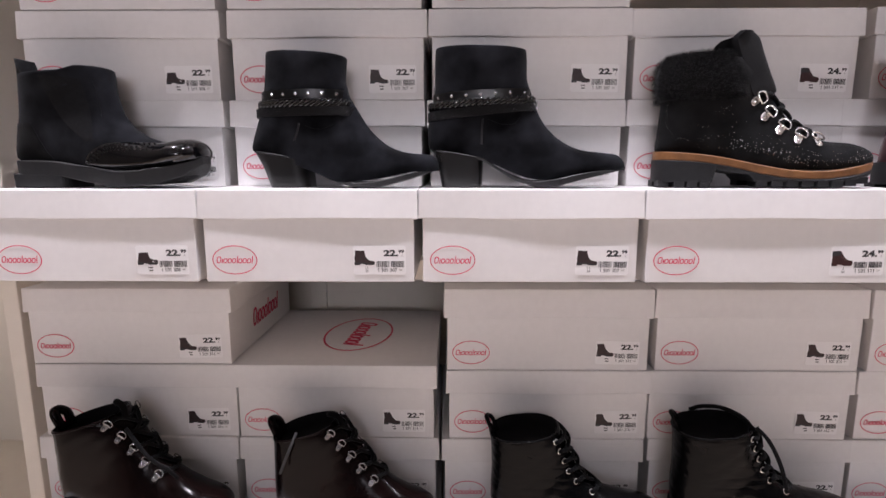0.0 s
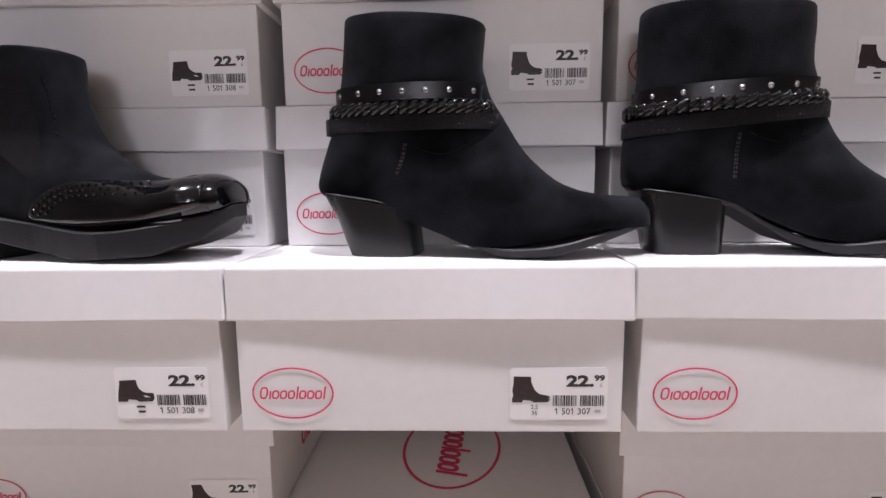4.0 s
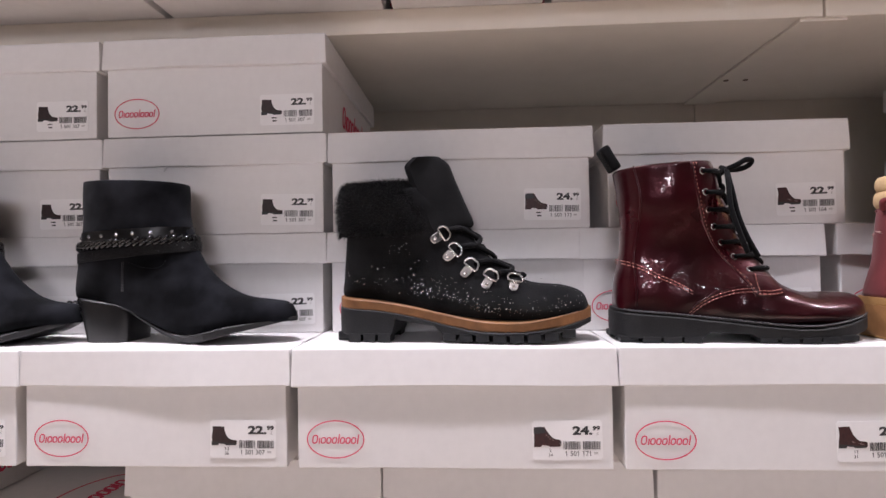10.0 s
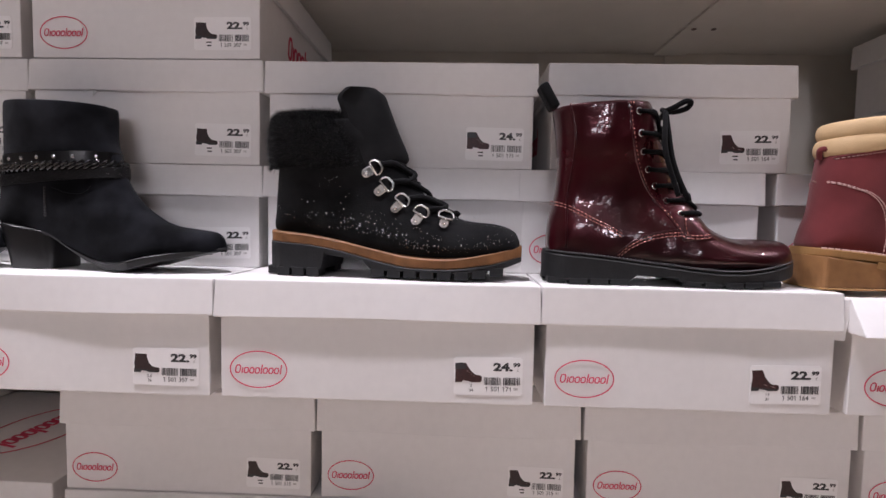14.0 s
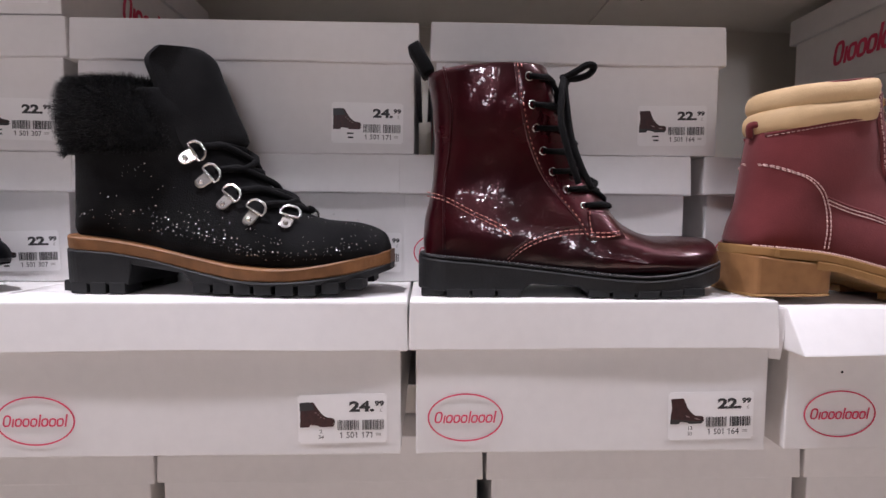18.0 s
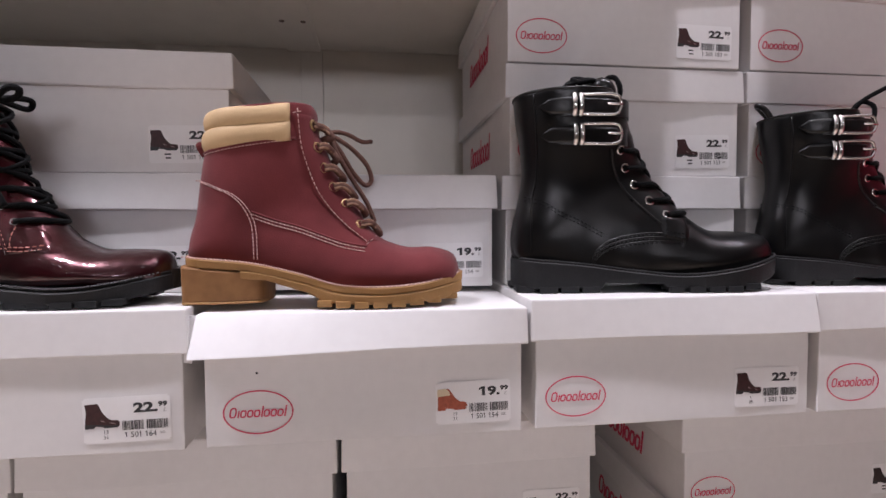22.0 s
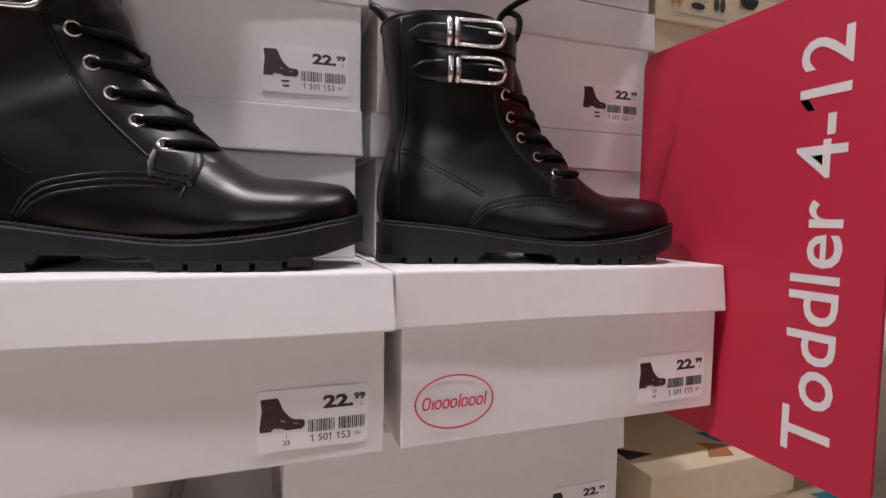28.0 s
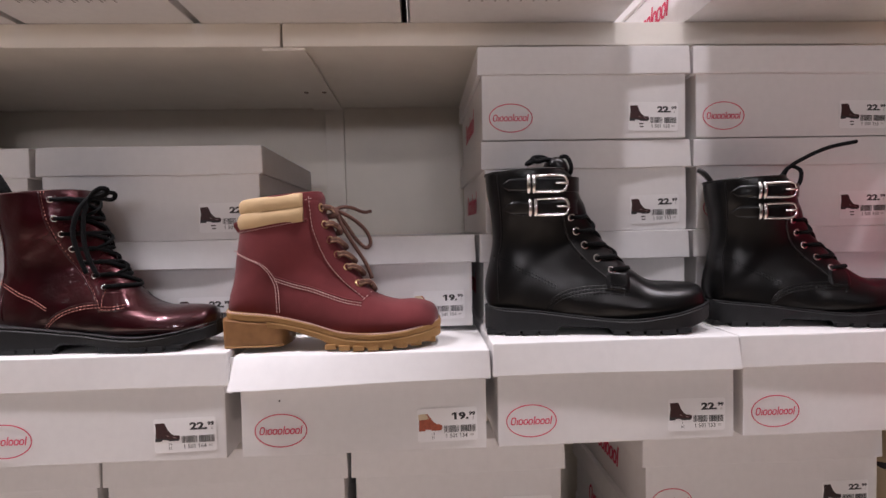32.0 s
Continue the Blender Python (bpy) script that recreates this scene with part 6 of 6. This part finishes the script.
# boots on the lower shelf
def lower_boot(x, rows, mat, label, hooks, scale=1.0):
    t = boot_thing(x, label, z=0.8052, y=0.706, scale=scale, name="lace_up_boot", group="boots on the lower shelf")
    up = Upper(rows, [8, 26, 38, 42, 40, 38, 36, 35, 34, 35, 37, 39, 41, 42], 0.58)
    up.crease(0.0010, 5, 1.0, [(0.075, 0.100, 0.0030, 0.030)])
    part("upper", up.mesh("upper", mat), t)
    part("lining", up.lining(LINING), t)
    dims = (0.046, 0.037, 0.037, 2.6)
    top = [(r[0] * MM, r[1] * MM) for r in rows[9::-1]]
    x0, x1 = top[0][0] - 0.004, top[-1][0] + 0.005
    top = [(x0, top[0][1])] + [p for p in top[1:-1]] + [(x1, top[-1][1])]
    sole = part("outsole", sole_mesh("outsole", top, [(x0, 0.004), (0.085, 0.004), (0.09, 0.012), (0.14, 0.010), (0.145, 0.004), (0.23, 0.004), (x1, 0.018)], RUBBER, dims), t, "thick black rubber sole")
    lugs(sole, [x0 + 0.003 + 0.0195 * i for i in range(4)], 0.0165, [0.004] * 4, 0.02, 0.004, RUBBER, dims, x0, x1)
    lugs(sole, [0.146 + 0.0185 * i for i in range(4)], 0.0155, [0.004] * 4, 0.02, 0.004, RUBBER, dims, x0, x1)
    zs = np.linspace(rows[13][3] - 10, rows[5][3] - 8, 5 if hooks else 6) * MM
    eyes = [(front_x(up, z) - (0.020 if hooks else 0.013), z) for z in zs]
    for ex, ez in eyes:
        for side in (-1, 1):
            if hooks:
                ring_lacing(up, ex, ez, side, 45, t, 0.78, GUNMETAL)
            else:
                eyelet(up, ex, ez, t, METAL, 0.0036, 0.0011, side)
    lace_bars(up, [(ex + (0.005 if hooks else 0.0), ez + (0.004 if hooks else 0.0)) for ex, ez in eyes], t, LACE, 0.0030, 0.003)
    bx, bz = rows[13][0] * MM, rows[13][1] * MM
    loop(t, [(bx + 0.008, -0.007, bz - 0.006), (bx - 0.003, -0.007, bz + 0.018), (bx - 0.005, 0, bz + 0.023), (bx + 0.003, 0.007, bz + 0.016), (bx + 0.010, 0.007, bz - 0.004)], 0.0066 if hooks else 0.0034, mat, "pull_tab")
    rim = [(up.X[-1, j], -up.Y[-1, j] * 0.99, up.Z[-1, j]) for j in range(up.nv)] + [(up.X[-1, j], up.Y[-1, j] * 0.99, up.Z[-1, j]) for j in reversed(range(1, up.nv - 1))]
    part("top_binding", tube("top_binding", rim, 0.0018, mat, 7, True), t)
    return t, up


HIGH = [(268, 42, 268, 54), (260, 39, 261, 66), (240, 36, 246, 75), (212, 33, 222, 84), (178, 33, 200, 98), (142, 36, 184, 113), (106, 40, 170, 128), (72, 44, 158, 143), (38, 48, 148, 156),
        (12, 52, 140, 167), (9, 80, 133, 176), (10, 110, 127, 184), (11, 138, 121, 189), (12, 166, 112, 193)]
TALL = [(252, 38, 252, 50), (244, 34, 245, 60), (222, 30, 228, 66), (194, 28, 204, 70), (164, 28, 172, 78), (132, 30, 148, 90), (100, 33, 134, 104), (68, 36, 126, 118), (36, 39, 120, 131),
        (8, 43, 115, 143), (4, 72, 111, 152), (5, 104, 108, 160), (4, 134, 105, 167), (2, 160, 101, 172)]
t, up = lower_boot(-0.590, HIGH, BRUSH_OFF, "dark burgundy brushed leather boot with ring lacing", True)
loop(t, [(0.124, -0.010, 0.186), (0.118, -0.006, 0.202), (0.104, 0, 0.206), (0.096, 0.010, 0.198)], 0.0045, LINING, "tongue_top")
loop(t, [(0.130, -0.02, 0.176), (0.168, -0.030, 0.140), (0.196, -0.030, 0.122), (0.205, -0.024, 0.106)], 0.0028, LACE)
t, up = lower_boot(-0.268, HIGH, BRUSH_OFF, "black brushed leather boot with a hanging lace", True, 0.93)
loop(t, [(0.060, -0.036, 0.188), (0.054, -0.045, 0.170), (0.044, -0.047, 0.146), (0.036, -0.047, 0.126)], 0.0022, THREAD_GREY)
loop(t, [(0.124, -0.010, 0.186), (0.118, -0.006, 0.200), (0.104, 0, 0.202), (0.096, 0.010, 0.196)], 0.0045, LINING, "tongue_top")
t, up = lower_boot(0.059, TALL, CROC, "tall black crocodile-pattern lace-up boot", False)
t, up = lower_boot(0.329, TALL, CROC, "tall black crocodile-pattern boot with a lace over its opening", False, 1.04)
loop(t, [(0.100, -0.020, 0.170), (0.088, -0.010, 0.184), (0.064, 0.0, 0.192), (0.042, 0.010, 0.188), (0.030, 0.020, 0.178)], 0.003, LACE, "lace_loop")
loop(t, [(0.102, -0.022, 0.176), (0.116, -0.030, 0.160), (0.130, -0.036, 0.130), (0.138, -0.040, 0.100)], 0.0028, LACE)

# ---- the blade signs and the boxes of the next bay ----
def rounded_board(y0, y1, z0, z1, x0, x1, r=0.012):
    pts = []
    for cy, cz, a0 in ((y1 - r, z1 - r, 0), (y0 + r, z1 - r, 90), (y0 + r, z0 + r, 180), (y1 - r, z0 + r, 270)):
        for k in range(7):
            a = radians(a0 + 15 * k)
            pts.append((cy + r * math.cos(a), cz + r * math.sin(a)))
    n = len(pts)
    v = [(x0, y, z) for y, z in pts] + [(x1, y, z) for y, z in pts]
    f = [tuple(range(n)), tuple(reversed(range(n, 2 * n)))] + [(i, i + n, (i + 1) % n + n, (i + 1) % n) for i in range(n)]
    bm = bmesh.new()
    me = mesh_of("board", v, f, SIGN_RED)
    bm.from_mesh(me)
    bmesh.ops.recalc_face_normals(bm, faces=bm.faces)
    bm.to_mesh(me)
    bm.free()
    return me


SIGN_X = 1.7003
sign = thing("age_sign", pose(0, 0, 0), "red board sign with white lettering beside the boxes", "sign")
part("board", rounded_board(0.5235, 0.7425, 1.176, 1.5195, SIGN_X, SIGN_X + 0.003), sign)
words = flag_ones(text_mesh("Toddler 4-12", 0.046, SIGN_WHITE, 0.0004, 0.0), 0.05)
xs = [v.co.x for v in words.vertices]
ys = [v.co.y for v in words.vertices]
stretch = Matrix.Diagonal((0.294 / (max(xs) - min(xs)), 0.0345 / (max(ys) - min(ys)), 1, 1))
turn = Matrix(((0, 0, -1, SIGN_X - 0.0003), (0, 1, 0, 0.5640), (1, 0, 0, 1.341), (0, 0, 0, 1)))
for v in words.vertices:
    v.co = stretch @ v.co
part("lettering", words, sign, "white lettering Toddler 4-12", turn)
part("clip", block("clip", SIGN_X, SIGN_X + 0.002, 0.740, 0.801, 1.178, 1.200, SIGN_WHITE), sign)
sign2 = thing("shelf_sign", pose(0, 0, 0), "plain red board sign on the top shelf", "sign")
part("board", rounded_board(0.575, 0.797, 1.713, 2.06, 1.760, 1.763), sign2)
part("clip", block("clip", 1.760, 1.762, 0.795, 0.8005, 1.716, 1.735, SIGN_WHITE), sign2)


def cream_box(x0, x1, yf, z0, z1, lid_h, label, shapes=False, icons=False, priced=False):
    w, d = x1 - x0, 0.27
    ob = thing("cream_shoe_box", pose((x0 + x1) / 2, yf, z0, 0, 0, RNG.uniform(-0.6, 0.6)), label, "shoe box", "cream shoe boxes")
    me = body_mesh(w - 0.008, d - 0.008, z1 - z0 - 0.003, RNG)
    me.materials[0] = CARD_CREAM
    part("body", me, ob, "", pose(0, 0.003, 0))
    me = lid_mesh(w, d, lid_h, RNG)
    me.materials[0] = CARD_CREAM
    lid = part("lid", me, ob, "", pose(0, 0, z1 - z0))
    if icons:
        zc = -lid_h * 0.45
        for dx, mat in ((-0.0955, SHAPE_YELLOW), (-0.038, SHAPE_GREEN)):
            for k in (-1, 1):
                poly = [(0.0034 * math.cos(a), 0.0085 * math.sin(a) * (1 if math.sin(a) > 0 else 0.8)) for a in np.linspace(0, 2 * math.pi, 16, endpoint=False)]
                part("printed_shoe", flat_mesh("printed_shoe", [poly], mat), lid, "", pose(dx + 0.0044 * k, -0.0022, zc + 0.002))
        poly = [(0.0095 * math.cos(a), 0.0036 * math.sin(a)) for a in np.linspace(0, 2 * math.pi, 18, endpoint=False)]
        part("printed_shoe", flat_mesh("printed_shoe", [poly], SHAPE_NAVY), lid, "", pose(-0.068, -0.0022, zc - 0.003))
        part("fine_print", flat_mesh("fine_print", [[(-0.035, -0.0006), (0.035, -0.0006), (0.035, 0.0008), (-0.035, 0.0008)], [(-0.010, 0.015), (0.010, 0.015), (0.010, 0.0165), (-0.010, 0.0165)]], GREY_INK), lid, "", pose(-0.064, -0.0022, zc - 0.013))
        # the INK half oval stands for the dark thumb-hole; the blue one is print
        for dx, mat in ((0.004, INK), (0.072, SHAPE_BLUE)):
            poly = [(0.014 * math.cos(a), 0.012 * math.sin(a)) for a in np.linspace(math.pi, 2 * math.pi, 10)]
            part("printed_shape", flat_mesh("printed_shape", [poly], mat), lid, "", pose(dx, -0.0024, -0.003))
    if shapes:
        for (px, py), mat, poly in (((0.010, 0.030), SHAPE_ORANGE, [(-0.022, -0.014), (0.012, -0.020), (0.026, 0.006), (-0.004, 0.022), (-0.004, 0.004)]),
                                    ((0.070, 0.055), SHAPE_BLUE, [(-0.034, -0.010), (0.030, -0.022), (0.026, 0.014), (-0.040, 0.020)]),
                                    ((-0.092, 0.060), SHAPE_NAVY, [(-0.018, -0.020), (0.022, -0.016), (-0.018, 0.014)])):
            part("printed_shape", flat_mesh("printed_shape", [poly], mat), lid, "", pose(px, py, 0.0004, -90, 0, 0))
    if priced:
        price_label(ob, w / 2 - 0.045, 0.002, 0.030, ("24.", "99"), "1 501 100", "chelsea", PIC_DARK, -2.0)
        poly = [(0.016 * math.cos(a), 0.020 * math.sin(a)) for a in np.linspace(0, 2 * math.pi, 20, endpoint=False)]
        part("printed_shape", flat_mesh("printed_shape", [poly], TAN), ob, "", pose(0.005, 0.0018, 0.030))
    return ob


for k in range(4):
    cream_box(1.724, 1.968, 0.755 + 0.002 * (k % 2), 1.2045 + 0.101 * k, 1.3050 + 0.101 * k, 0.042, "cream card shoe box with small printed shoes", icons=k == 3)
    cream_box(1.975, 2.060, 0.80, 1.2045 + 0.101 * k, 1.3050 + 0.101 * k, 0.042, "cream card shoe box in a stack") if k < 2 else None
for k in range(3):
    cream_box(1.742, 1.966, 0.755, 0.6835 + 0.1315 * k, 0.8145 + 0.1315 * k, 0.052, "cream card shoe box with coloured printed shapes", shapes=k == 2, priced=True)
    if k < 2:
        cream_box(1.985, 2.210, 0.765, 0.6835 + 0.1315 * k, 0.8145 + 0.1315 * k, 0.052, "cream card shoe box with coloured printed shapes", shapes=k == 1, priced=True)
